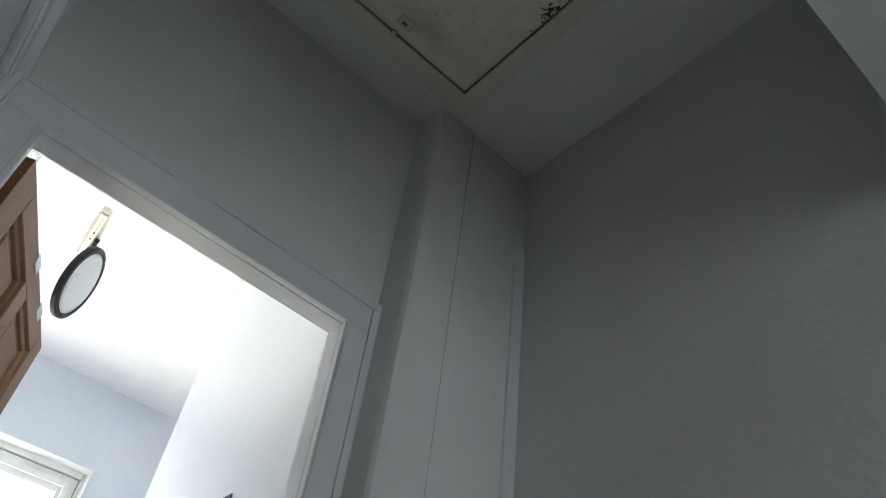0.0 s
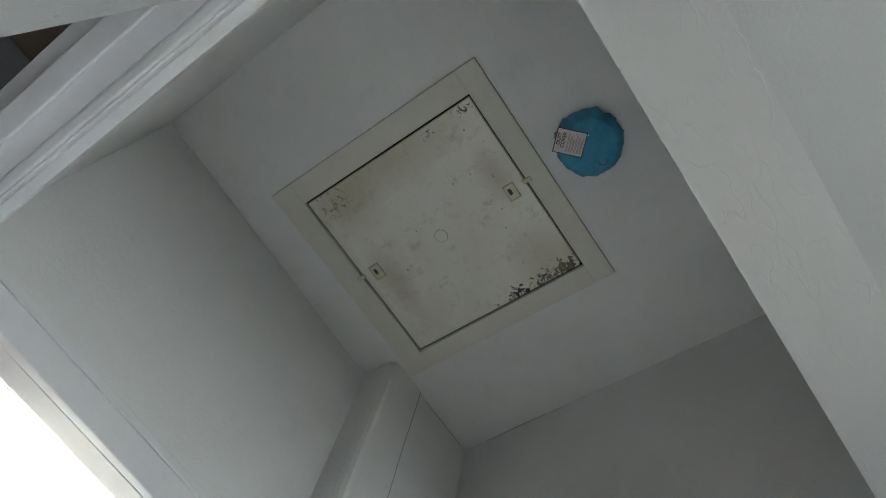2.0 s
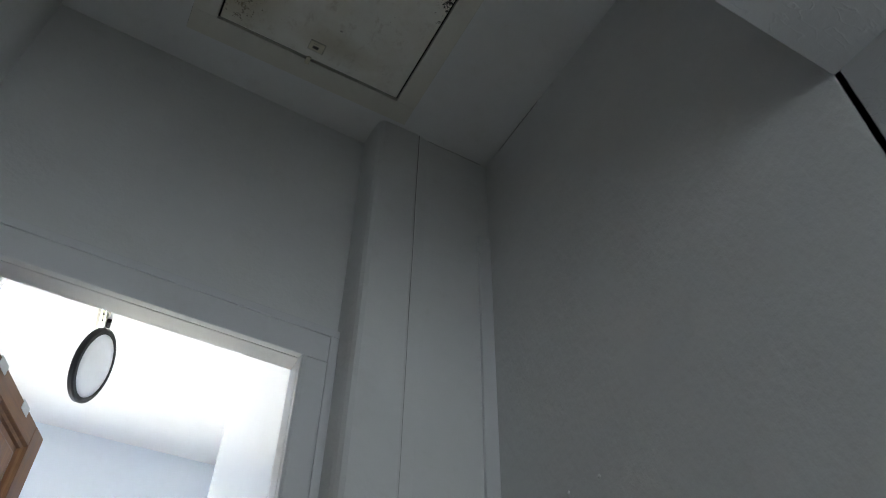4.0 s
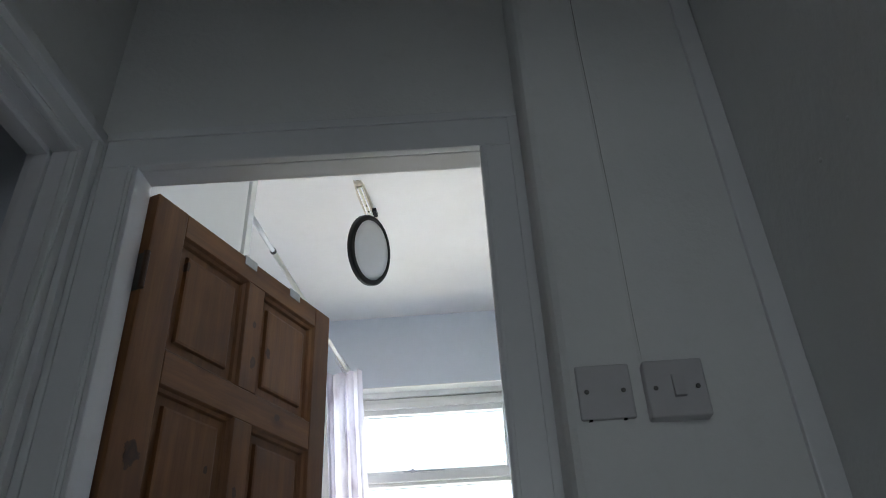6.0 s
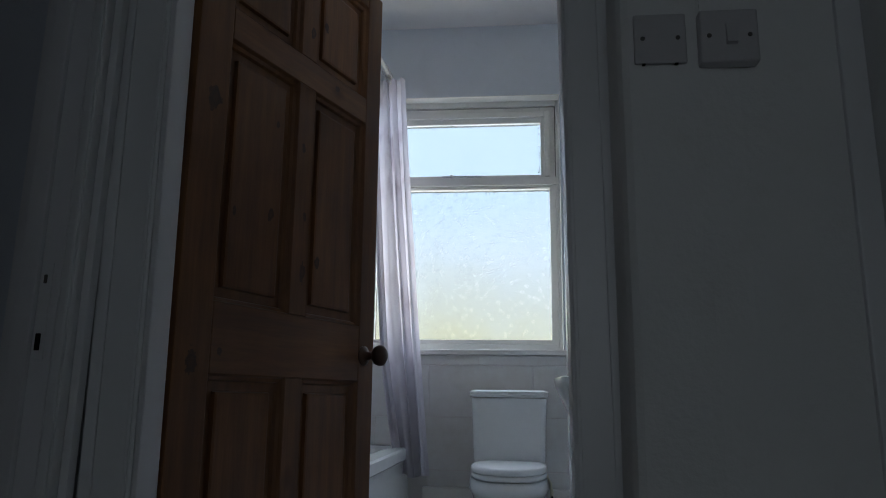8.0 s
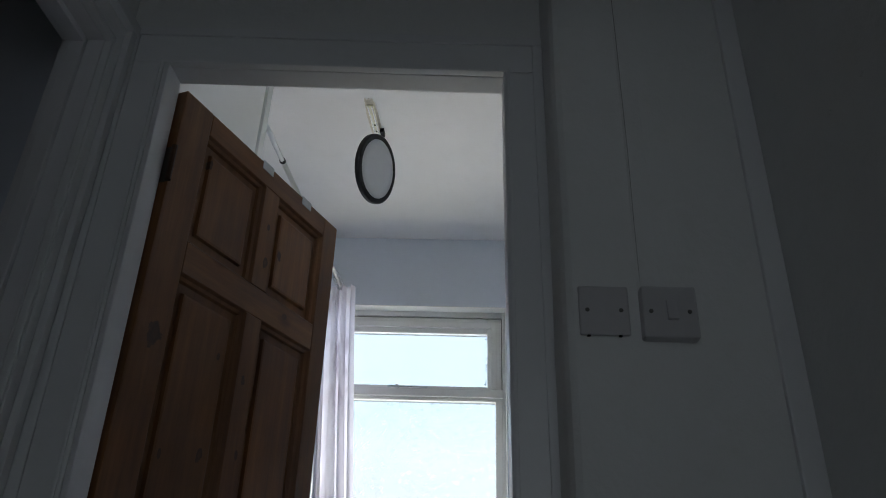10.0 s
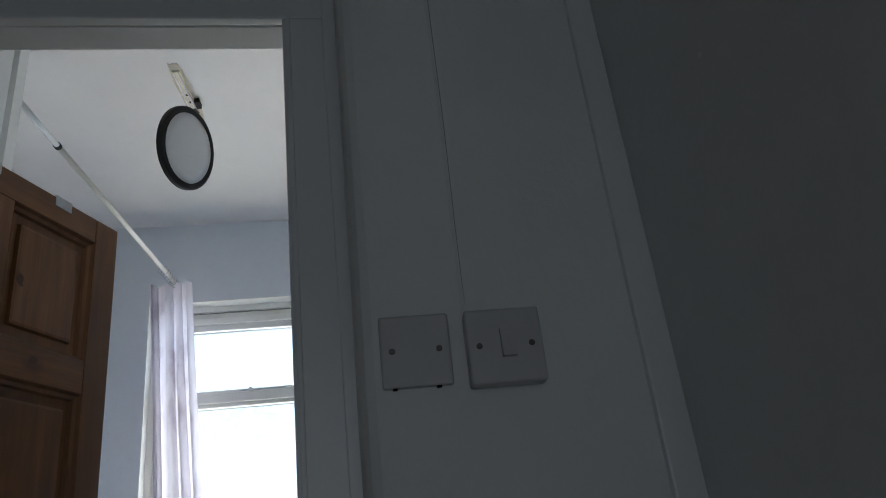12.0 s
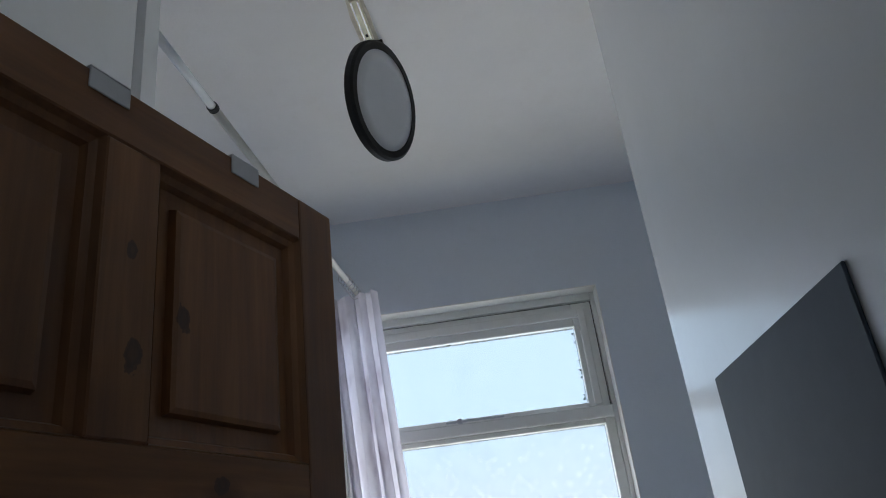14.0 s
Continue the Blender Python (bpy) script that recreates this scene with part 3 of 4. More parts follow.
part("panel", bm, M_HATCH, hatch, "stained hatch panel with black mould")
# Latch slot is a raised dark patch; the recess's shade is its colour.
M_SLOT = plain("shade-dark slot", (0.10, 0.095, 0.08), 0.9)
# Black strips and backing put the shade of the dirty gap into colour.
g0, g1 = 0.0052, 0.0003
for r in ((hx0 - g0, hx0 - g1, hy0 - g0, hy1 + g0, H + 0.004, H + 0.019), (hx1 + g1, hx1 + g0, hy0 - g0, hy1 + g0, H + 0.004, H + 0.019), (hx0 - g1, hx1 + g1, hy0 - g0, hy0 - g1, H + 0.004, H + 0.019), (hx0 - g1, hx1 + g1, hy1 + g1, hy1 + g0, H + 0.004, H + 0.019)):
    part("gap_seal", boxes(r), M_DARK, hatch, "black strip that puts shade into the dirty gap")
part("recess", boxes((fx0, fx1, fy0, fy1, H + 0.02, H + 0.03)), M_DARK, hatch)
# Darker plates, slightly larger than latch and boss, draw their outlines.
for y, s in ((-0.216, 1), (-0.640, -1)):
    part("latch_recess", boxes((-0.1875, -0.1445, y - 0.0155, y + 0.0155, H - 0.0048, H - 0.003)), M_OUTLINE, hatch)
    lt = part("latch", boxes((-0.186, -0.146, y - 0.014, y + 0.014, H - 0.0065, H - 0.0035), bevel=0.0012), M_BRASS, hatch, "painted-over latch")
    part("latch_slot", boxes((-0.176, -0.160, y - 0.002, y + 0.007, H - 0.0069, H - 0.006)), M_SLOT, lt)
    part("latch_bar", boxes((-0.177, -0.159, y - 0.008, y - 0.002, H - 0.008, H - 0.006), bevel=0.0006), M_BRASS, lt)
    yy = hy1 + 0.0055 if s > 0 else hy0 - 0.0055
    part("bolt", boxes((-0.179, -0.167, yy - 0.012, yy + 0.012, H - 0.0115, H - 0.0055), bevel=0.001), M_BRASS, lt)
bm = turned(bmesh.new(), [(0.0185, 0.0), (0.0185, 0.001)], 8)
bm.transform(pose(-0.161, -0.422, H - 0.005, 0, 0, 20))
part("boss_recess", bm, M_OUTLINE, hatch)
bm = turned(bmesh.new(), [(0.017, 0.0), (0.017, 0.0012), (0.015, 0.0018)], 8)
bm.transform(pose(-0.161, -0.422, H - 0.0058, 0, 0, 20))
part("boss", bm, M_HATCH, hatch)

# ---- smoke alarm in its dust cover ----
CX, CY = -0.174, -0.859
alarm = tagged(thing("smoke_alarm"), "ceiling smoke alarm under a blue polythene dust cover", "smoke alarm")
bm = bmesh.new()
prof = [(0.076, 0.0), (0.080, 0.008), (0.078, 0.020), (0.073, 0.032), (0.067, 0.043), (0.062, 0.0465), (0.004, 0.0475)]
loops = []
for i, (r, d) in enumerate(prof):
    lp = []
    for k in range(120):
        a = 6.28318 * k / 120
        ruf = (0.0045 * noise.noise((16 * math.cos(a), 16 * math.sin(a), i * 0.9)) + 0.007 * noise.noise((5 * math.cos(a), 5 * math.sin(a), i * 0.5)) + 0.006 * noise.noise((1.5 * math.cos(a), 1.5 * math.sin(a), 7.0))) * (1.0 - i / 7)
        lp.append((CX + (r + ruf) * math.cos(a), CY + (r + ruf) * math.sin(a), H - d))
    loops.append(lp)
rings(bm, loops)
part("dust_cover", bm, M_COVER, alarm, "crumpled blue polythene cover", smooth=True)

# label card, its border, its heading and its lines of small print
M_CARD = plain("white card", (0.74, 0.70, 0.70), 0.6)
M_RED = plain("dark red print", (0.10, 0.022, 0.035), 0.6)
M_GREY = plain("grey print", (0.36, 0.33, 0.33), 0.6)
card = part("label_card", boxes((-0.0345, 0.0345, -0.0298, 0.0298, 0, 0.0012)), M_RED, alarm, "white printed card with a red border")
m_card = pose(-0.2075, -0.8285, H - 0.0475, 180, 0, -44.7)
card.matrix_basis = m_card
part("card_face", boxes((-0.0325, 0.0325, -0.0278, 0.0278, 0.0012, 0.0017)), M_CARD, card)


def lettering(words, size, m, material, parent):
    cu = bpy.data.curves.new("words", "FONT")
    cu.body, cu.size, cu.align_x, cu.align_y, cu.extrude, cu.offset = words, size, "CENTER", "CENTER", 0.0001, 0.0003
    tmp = bpy.data.objects.new("words", cu)
    me = bpy.data.meshes.new_from_object(tmp)
    bpy.data.objects.remove(tmp)
    me.transform(m)
    me.materials.append(material)
    ob = new("lettering", me)
    ob.parent = parent
    return ob


lettering("DUST", 0.0115, pose(-0.0262, 0.004, 0.002, 0, 0, 90), M_RED, card)
lettering("COVER", 0.0115, pose(-0.0155, 0.003, 0.002, 0, 0, 90), M_RED, card)
for i in range(6):
    x = -0.006 + i * 0.0062
    part("print_line", boxes((x, x + 0.0014, -0.022, 0.021 - 0.006 * (i % 3), 0.0017, 0.002), (x + 0.0026, x + 0.0037, -0.022, 0.012 + 0.005 * (i % 2), 0.0017, 0.002)), M_GREY, card)
M_LED = plain("green lamp", (0.1, 0.8, 0.2), 0.4)
M_LED.node_tree.nodes["Principled BSDF"].inputs["Emission Color"].default_value = (0.15, 1.0, 0.25, 1)
M_LED.node_tree.nodes["Principled BSDF"].inputs["Emission Strength"].default_value = 0.35
bm = turned(bmesh.new(), [(0.0018, 0), (0.0018, 0.0015), (0.001, 0.002)], 10)
bm.transform(pose(-0.2001, -0.8715, H - 0.0470, 180, 0, 0))
part("indicator", bm, M_LED, alarm, "small lit green indicator")
bm = tube(bmesh.new(), [(-0.1293 + 0.0095 * math.cos(a), -0.8684 + 0.0095 * math.sin(a), H - 0.0482) for a in [-1.5 + 0.4 * k for k in range(10)]], 0.0008, 6)
part("moulded_ring", bm, M_KNOB, alarm)

# ---- the panelled pine door ----
# it hangs on the leaning jamb
DOOR_AT = Matrix.Translation((0, 0, 1.0)) @ Matrix.Rotation(-0.006, 4, "Y") @ Matrix.Translation((0, 0, -1.0)) @ pose(-0.654, 0.056, 0, 0, 0, 69.9)
door = tagged(thing("door_1", DOOR_AT), "stained pine six-panel door standing open into the bathroom", "door", "", "structure")
DW, DZ0, DZ1, DT = 0.650, BF + 0.012, 1.933, 0.038
cols = ((0.087, 0.305), (0.366, 0.582))
rows_z = ((1.618, 1.877), (1.025, 1.549), (0.33, 0.893))
for x0, x1 in ((0, 0.087), (0.582, DW)):
    part("stile", boxes((x0, x1, 0, DT, DZ0, DZ1), bevel=0.003, seg=2), M_WOODV, door)
for z0, z1 in ((DZ0, 0.33), (0.893, 1.025), (1.549, 1.618), (1.877, DZ1)):
    part("rail", boxes((0.087, 0.582, 0, DT, z0, z1), bevel=0.002), M_WOODH, door)
for z0, z1 in rows_z:
    part("muntin", boxes((0.305, 0.366, 0, DT, z0, z1), bevel=0.002), M_WOODV, door)


def panel(x0, x1, z0, z1):
    bm = bmesh.new()
    steps = ((0.0, 0.001), (0.003, 0.008), (0.009, 0.012), (0.012, 0.019), (0.030, 0.020), (0.032, 0.012), (0.037, 0.0105))
    loops = [[(x0 + i, y, z0 + i), (x1 - i, y, z0 + i), (x1 - i, y, z1 - i), (x0 + i, y, z1 - i)] for i, y in steps]
    back = [[(x0, DT - 0.01, z0), (x1, DT - 0.01, z0), (x1, DT - 0.01, z1), (x0, DT - 0.01, z1)]]
    return rings(bm, back + loops)


for x0, x1 in cols:
    for z0, z1 in rows_z:
        part("panel", panel(x0, x1, z0, z1), M_WOODV, door)
kx, kz = 0.604, 0.955
bm = turned(bmesh.new(), [(0.024, 0.0), (0.024, 0.004), (0.017, 0.007), (0.0105, 0.012), (0.0095, 0.026), (0.014, 0.031), (0.0225, 0.038), (0.0255, 0.047), (0.024, 0.055), (0.016, 0.061), (0.003, 0.063)], 28)
bm.transform(pose(kx, 0.001, kz, 90, 0, 0))
part("door_knob", bm, M_KNOB, door, "dark turned wooden knob", smooth=True)
for z in (1.748, 0.33):
    hinge = part("hinge", boxes((-0.0045, -0.0005, -0.002, 0.034, z - 0.040, z + 0.040)), M_SCREW, door, "dark old butt hinge")
    bm = tube(bmesh.new(), [(-0.0045, -0.004, z - 0.040), (-0.0045, -0.004, z + 0.040)], 0.0062, 10)
    part("knuckle", bm, M_KNOB, hinge)

for sx in (0.280, 0.460):
    hook = tagged(thing("over_door_hook", DOOR_AT), "white metal hook folded over the top of the door", "door hook", "hooks over the door")
    part("strap", boxes((sx, sx + 0.044, -0.0025, DT + 0.0025, DZ1, DZ1 + 0.0022), bevel=0.0006), M_WHITEMETAL, hook)
    part("front_plate", boxes((sx, sx + 0.044, -0.0026, -0.0005, DZ1 - 0.021, DZ1 - 0.0001), bevel=0.0007), M_WHITEMETAL, hook)
    part("back_plate", boxes((sx, sx + 0.044, DT + 0.0005, DT + 0.0026, DZ1 - 0.09, DZ1 - 0.0001), bevel=0.0007), M_WHITEMETAL, hook)

# ---- window ----
GY = 2.37
win = tagged(thing("window_1"), "white painted timber window with obscure patterned glass", "window", "", "structure")
FX0, FX1 = WX0, WX1
ZT = WZ1
# painted plaster lining of the opening
for r in ((FX0, FX1 - 0.003, WY + 0.0005, GY - 0.03, ZT - 0.003, ZT), (FX1 - 0.003, FX1, WY + 0.0005, GY - 0.03, WZ0 + 0.014, ZT), (FX0, FX0 + 0.003, WY + 0.0005, GY - 0.03, WZ0 + 0.014, ZT - 0.003)):
    part("lining", boxes(r), M_FRAME, win, "white painted reveal")
# outer frame
part("window_frame", boxes((FX1 - 0.018, FX1, GY - 0.03, GY + 0.05, WZ0, ZT), (FX0, FX0 + 0.03, GY - 0.03, GY + 0.05, WZ0, ZT),
                           (FX0 + 0.03, FX1 - 0.018, GY - 0.03, GY + 0.05, ZT - 0.03, ZT), (FX0 + 0.03, FX1 - 0.018, GY - 0.03, GY + 0.05, WZ0, 1.118), bevel=0.003, seg=2), M_FRAME, win)
part("transom", boxes((FX0 + 0.03, FX1 - 0.018, GY - 0.040, GY + 0.05, 1.905, 1.945), bevel=0.004, seg=2), M_FRAME, win)
# top-hung light
sash = part("sash", boxes((0.055, 0.1265, GY - 0.016, GY + 0.03, 1.949, 2.3235), (FX0 + 0.036, FX0 + 0.08, GY - 0.016, GY + 0.03, 1.949, 2.3235),
                          (FX0 + 0.08, 0.055, GY - 0.016, GY + 0.03, 2.239, 2.3235), (FX0 + 0.08, 0.055, GY - 0.016, GY + 0.03, 1.949, 1.964), bevel=0.004, seg=2), M_FRAME, win)
part("sash_step", boxes((0.074, 0.1, GY - 0.030, GY - 0.016, 1.952, 2.30), (FX0 + 0.05, 0.074, GY - 0.030, GY - 0.016, 2.268, 2.30), bevel=0.003, seg=2), M_FRAME, sash)
# Thin dark strips paint in the shadow line between frame and sash.
part("shadow_gap", boxes((0.1265, 0.1295, GY - 0.012, GY + 0.02, 1.949, 2.3255), (FX0 + 0.034, 0.1265, GY - 0.012, GY + 0.02, 2.3235, 2.3255)), M_SCREW, sash, "dark strip for the shade around the opening light")
part("stay", boxes((-0.44, -0.24, GY - 0.034, GY - 0.024, 1.951, 1.959), (-0.40, -0.385, GY - 0.04, GY - 0.014, 1.946, 1.964), bevel=0.002), M_WHITEMETAL, sash, "painted window stay")
for r in ((0.097, FX1 - 0.018, GY - 0.024, GY + 0.03, 1.118, 1.905), (FX0 + 0.03, FX0 + 0.06, GY - 0.024, GY + 0.03, 1.118, 1.905), (FX0 + 0.06, 0.097, GY - 0.024, GY + 0.03, 1.888, 1.905), (FX0 + 0.06, 0.097, GY - 0.024, GY + 0.03, 1.118, 1.138)):
    part("bead", boxes(r, bevel=0.003, seg=2), M_FRAME, win)
for z0, z1, x0, x1 in ((1.962, 2.241, FX0 + 0.078, 0.057), (1.136, 1.890, FX0 + 0.058, 0.099)):
    g = part("pane", boxes((x0, x1, GY + 0.002, GY + 0.006, z0, z1)), M_GLASS if z0 < 1.5 else M_GLASS_TOP, win, "obscure floral-patterned glass")
    g.visible_shadow = False
bm = boxes((FX0 - 0.02, FX1 + 0.012, WY - 0.035, GY - 0.028, WZ0 - 0.012, WZ0 + 0.014), bevel=0.006, seg=3)
part("window_sill", bm, M_FRAME, win, "white painted window board")
# grime along the putty lines
M_GRIME = plain("grey putty grime", (0.20, 0.22, 0.21), 0.8)
random.seed(4)
for k in range(64):
    x, z = (0.049 + random.uniform(-0.004, 0.004), random.uniform(1.975, 2.235)) if k % 2 else (random.uniform(-0.6, 0.047), random.choice((2.2365, 1.9665)))
    s = random.uniform(0.0008, 0.0034)
    part("putty_spot", boxes((x - s * random.uniform(0.5, 1.6), x + s, GY - 0.0005, GY + 0.0018, z - s * 0.8, z + s * random.uniform(0.4, 1.5)), bevel=s * 0.3), M_GRIME, win)

# ---- curtain rail and shower curtain ----
A, B = Vector((-0.705, 0.70, 2.318)), Vector((-0.680, WY, 2.405))
rail = tagged(thing("curtain_rail"), "cream telescopic shower curtain rail from partition to wall", "curtain rail")
mid = A.lerp(B, 0.141)
part("tube", tube(bmesh.new(), [A, mid], 0.0080, 14), M_STEELROD, rail, smooth=True)
part("tube", tube(bmesh.new(), [mid, B], 0.0088, 14), M_ROD, rail, smooth=True)
part("collar", tube(bmesh.new(), [A.lerp(B, 0.137), A.lerp(B, 0.145)], 0.0105, 14), M_BLACK, rail)
part("end_cup", tube(bmesh.new(), [B + Vector((0, -0.014, 0)), B], [0.017, 0.022], 18), M_SCREW, rail, "grey end cup")
for k in range(9):
    c = A.lerp(B, 0.80 + 0.021 * k)
    bm = tube(bmesh.new(), [c + Vector((0.019 * math.cos(a), 0.003 * math.sin(2 * a + k), 0.019 * math.sin(a) - 0.006)) for a in [0.5236 * q for q in range(13)]], 0.0015, 6)
    part("ring", bm, M_CHROME, rail, "small metal curtain ring", smooth=True)

bm = bmesh.new()
NU, NV = 120, 60
grid = []
for j in range(NV + 1):
    v = j / NV
    z = 2.388 - v * (2.388 - 0.53)
    xl = -0.785 + 0.15 * v + 0.045 * max(0, (v - 0.67) / 0.33) ** 1.5
    xr = -0.61 + 0.105 * v + 0.046 * v * v
    row = []
    for i in range(NU + 1):
        u = i / NU
        wob = 0.35 * math.sin(3.1 * v + 2 * u)
        amp = (0.015 + 0.020 * v) * (0.75 + 0.5 * math.sin(7 * u + 1.0) ** 2)
        ph = 6.28318 * (4.3 * u + 0.32 * math.sin(5.1 * u + 0.8) + 0.13 * math.sin(11 * u)) + wob
        fold = math.sin(ph) + 0.35 * math.sin(2.3 * ph + 1.0 + v)
        x = xl + (xr - xl) * u + 0.009 * math.sin(2 * ph + 1.3) * (0.5 + 0.8 * v)
        y = 2.125 + amp * fold + 0.012 * math.sin(5 * u + 6 * v) - 0.04 * v
        row.append(bm.verts.new((x, y, z + 0.006 * math.sin(9 * u) * v)))
    grid.append(row)
for a, b in zip(grid, grid[1:]):
    for i in range(NU):
        bm.faces.new((a[i], a[i + 1], b[i + 1], b[i]))
cur = tagged(thing("shower_curtain"), "thin whitish lilac shower curtain gathered in folds", "shower curtain")
part("cloth", bm, M_CURTAIN, cur, smooth=True)

# ---- ceiling light hanging by its bracket ----
lamp = tagged(thing("ceiling_light"), "round black-rimmed light panel hanging from a bare ceiling bracket", "ceiling light")
LC = Vector((-0.412, 1.13, 2.438))
BRA, BRB = Vector((-0.455, 1.118, H)), Vector((-0.436, 1.42, H))
side = Vector((0.995, -0.098, 0)).normalized()


def slab(a, b, w, z0, z1, off=0.0):
    corners = (a + side * (off - w), a + side * (off + w), b + side * (off + w), b + side * (off - w))
    return rings(bmesh.new(), [[(p.x, p.y, z) for p in corners] for z in (z0, z1)])


M_RAW = plain("raw broken plaster", (0.72, 0.66, 0.58), 0.9, 0, 60, 0.9, 0.35)
bm = bmesh.new()
edge = []
for k in range(40):
    a = 6.28318 * k / 40
    u, v = math.cos(a), math.sin(a)
    r = 1 + 0.16 * noise.noise((3 * u, 3 * v, 2.0))
    q = BRA.lerp(BRB, 0.47 + 0.56 * r * math.copysign(abs(u) ** 0.5, u)) + side * (0.023 * r * math.copysign(abs(v) ** 0.6, v))
    edge.append(q)
rings(bm, [[(q.x, q.y, H - d) for q in edge] for d in (0.0, 0.0025)])
part("plaster_patch", bm, M_RAW, lamp, "ragged patch of bare broken plaster")
part("bracket", slab(BRA.lerp(BRB, 0.04), BRB, 0.013, H - 0.009, H - 0.0025), M_BRASS, lamp, "cream metal mounting strip")
for off in (-0.008, 0.008):
    part("flange", slab(BRA.lerp(BRB, 0.04), BRB, 0.002, H - 0.013, H - 0.009, off), M_CHROME, lamp)
for k in (5, 7):
    part("slot", slab(BRA.lerp(BRB, 0.08 + 0.07 * k), BRA.lerp(BRB, 0.11 + 0.07 * k), 0.003, H - 0.0105, H - 0.009), M_DARK, lamp)
part("clip", slab(BRA.lerp(BRB, 0.55), BRA.lerp(BRB, 0.68), 0.008, H - 0.02, H - 0.0025, 0.024), M_BLACK, lamp, "black cable clip")
part("flex", tube(bmesh.new(), [(-0.43, 1.36, H - 0.009), (-0.425, 1.28, 2.69), (-0.418, 1.19, 2.62), (-0.413, 1.13, 2.572)], 0.004, 8), M_BLACK, lamp, smooth=True)
m_disc = Matrix.Translation(LC) @ Vector((0.90, -0.37, -0.20)).to_track_quat("Z", "Y").to_matrix().to_4x4()
R = 0.131
bm = turned(bmesh.new(), [(R - 0.021, 0.010), (R - 0.020, 0.014), (R - 0.006, 0.014), (R, 0.010), (R, -0.003), (R - 0.004, -0.007), (R - 0.021, -0.007)], 64)
bm.transform(m_disc)
part("rim", bm, M_BLACK, lamp, "black rim", smooth=False)
bm = turned(bmesh.new(), [(R - 0.020, 0.0), (R - 0.020, 0.012), (R - 0.05, 0.0145), (0.01, 0.016)], 64)
bm.transform(m_disc)
part("diffuser", bm, M_DIFFUSER, lamp, "unlit pearly grey diffuser", smooth=True)

# ---- dark board over the basin ----
board = tagged(thing("wall_board"), "dark slate-grey rectangular board hung on the bathroom wall", "wall board")
part("board", boxes((0.0755, 0.08, 0.487, 0.957, 1.12, 1.716), bevel=0.0015), M_SLATE, board)

# ---- basin ----
basin = tagged(thing("wash_basin"), "white ceramic wall-hung wash basin below the board", "basin")
bm = bmesh.new()
loops = []
for z, w, d in ((0.785, 0.05, 0.015), (0.815, 0.09, 0.028), (0.85, 0.13, 0.048), (0.882, 0.158, 0.064), (0.905, 0.165, 0.07), (0.908, 0.155, 0.062), (0.89, 0.13, 0.05), (0.865, 0.08, 0.03)):
    loops.append([(0.0795 - d * 0.86 * max(0.0, math.sin(3.14159 * k / 16)) ** 0.5, 0.72 - w * math.cos(3.14159 * k / 16), z) for k in range(17)])
rings(bm, loops)
part("bowl", bm, M_CERAMIC, basin, smooth=True)

# ---- toilet ----
wc = tagged(thing("toilet"), "white ceramic close-coupled toilet with its lid down", "toilet")
TX = -0.107


def oval(cx, cy, w, back, front, z, n=40, sq=2.4):
    pts = []
    for k in range(n):
        a = 6.28318 * k / n
        c, s = math.cos(a), math.sin(a)
        e = 2 / sq
        x = w * abs(c) ** e * (1 if c > 0 else -1)
        y = abs(s) ** e
        pts.append((cx + x, cy + (back * y if s > 0 else -front * y), z))
    return pts


def rounded(x0, x1, y0, y1, z, r=0.03, n=6):
    pts = []
    for cx, cy, a0 in ((x1 - r, y1 - r, 0), (x0 + r, y1 - r, 90), (x0 + r, y0 + r, 180), (x1 - r, y0 + r, 270)):
        for k in range(n + 1):
            a = radians(a0 + 90 * k / n)
            pts.append((cx + r * math.cos(a), cy + r * math.sin(a), z))
    return pts


bm = bmesh.new()
rings(bm, [rounded(TX - 0.150, TX + 0.150, 2.055, 2.235, 0.575), rounded(TX - 0.152, TX + 0.152, 2.045, 2.24, 0.60), rounded(TX - 0.162, TX + 0.162, 2.032, 2.245, 0.862)])
part("cistern", bm, M_CERAMIC, wc, smooth=False)
bm = bmesh.new()
rings(bm, [rounded(TX - 0.166, TX + 0.166, 2.026, 2.25, 0.866), rounded(TX - 0.169, TX + 0.169, 2.022, 2.25, 0.876), rounded(TX - 0.168, TX + 0.168, 2.024, 2.25, 0.890), rounded(TX - 0.155, TX + 0.155, 2.036, 2.245, 0.897)])
part("cistern_lid", bm, M_CERAMIC, wc)
bm = turned(bmesh.new(), [(0.019, 0), (0.019, 0.004), (0.015, 0.006)], 20)
bm.transform(pose(TX, 2.13, 0.897))
part("flush_button", bm, M_CHROME, wc, "chrome flush button", smooth=True)
bm = bmesh.new()
rings(bm, [oval(TX, 1.86, 0.146, 0.16, 0.262, 0.582), oval(TX, 1.86, 0.149, 0.16, 0.268, 0.588), oval(TX, 1.86, 0.148, 0.16, 0.266, 0.602), oval(TX, 1.86, 0.136, 0.15, 0.24, 0.609), oval(TX, 1.86, 0.06, 0.08, 0.12, 0.612)])
part("lid", bm, M_ACRYLIC, wc, "closed white toilet lid", smooth=True)
bm = bmesh.new()
rings(bm, [oval(TX, 1.86, 0.146, 0.16, 0.262, 0.562), oval(TX, 1.86, 0.149, 0.16, 0.268, 0.567), oval(TX, 1.86, 0.149, 0.16, 0.268, 0.580)])
part("seat", bm, M_ACRYLIC, wc, smooth=True)
bm = bmesh.new()
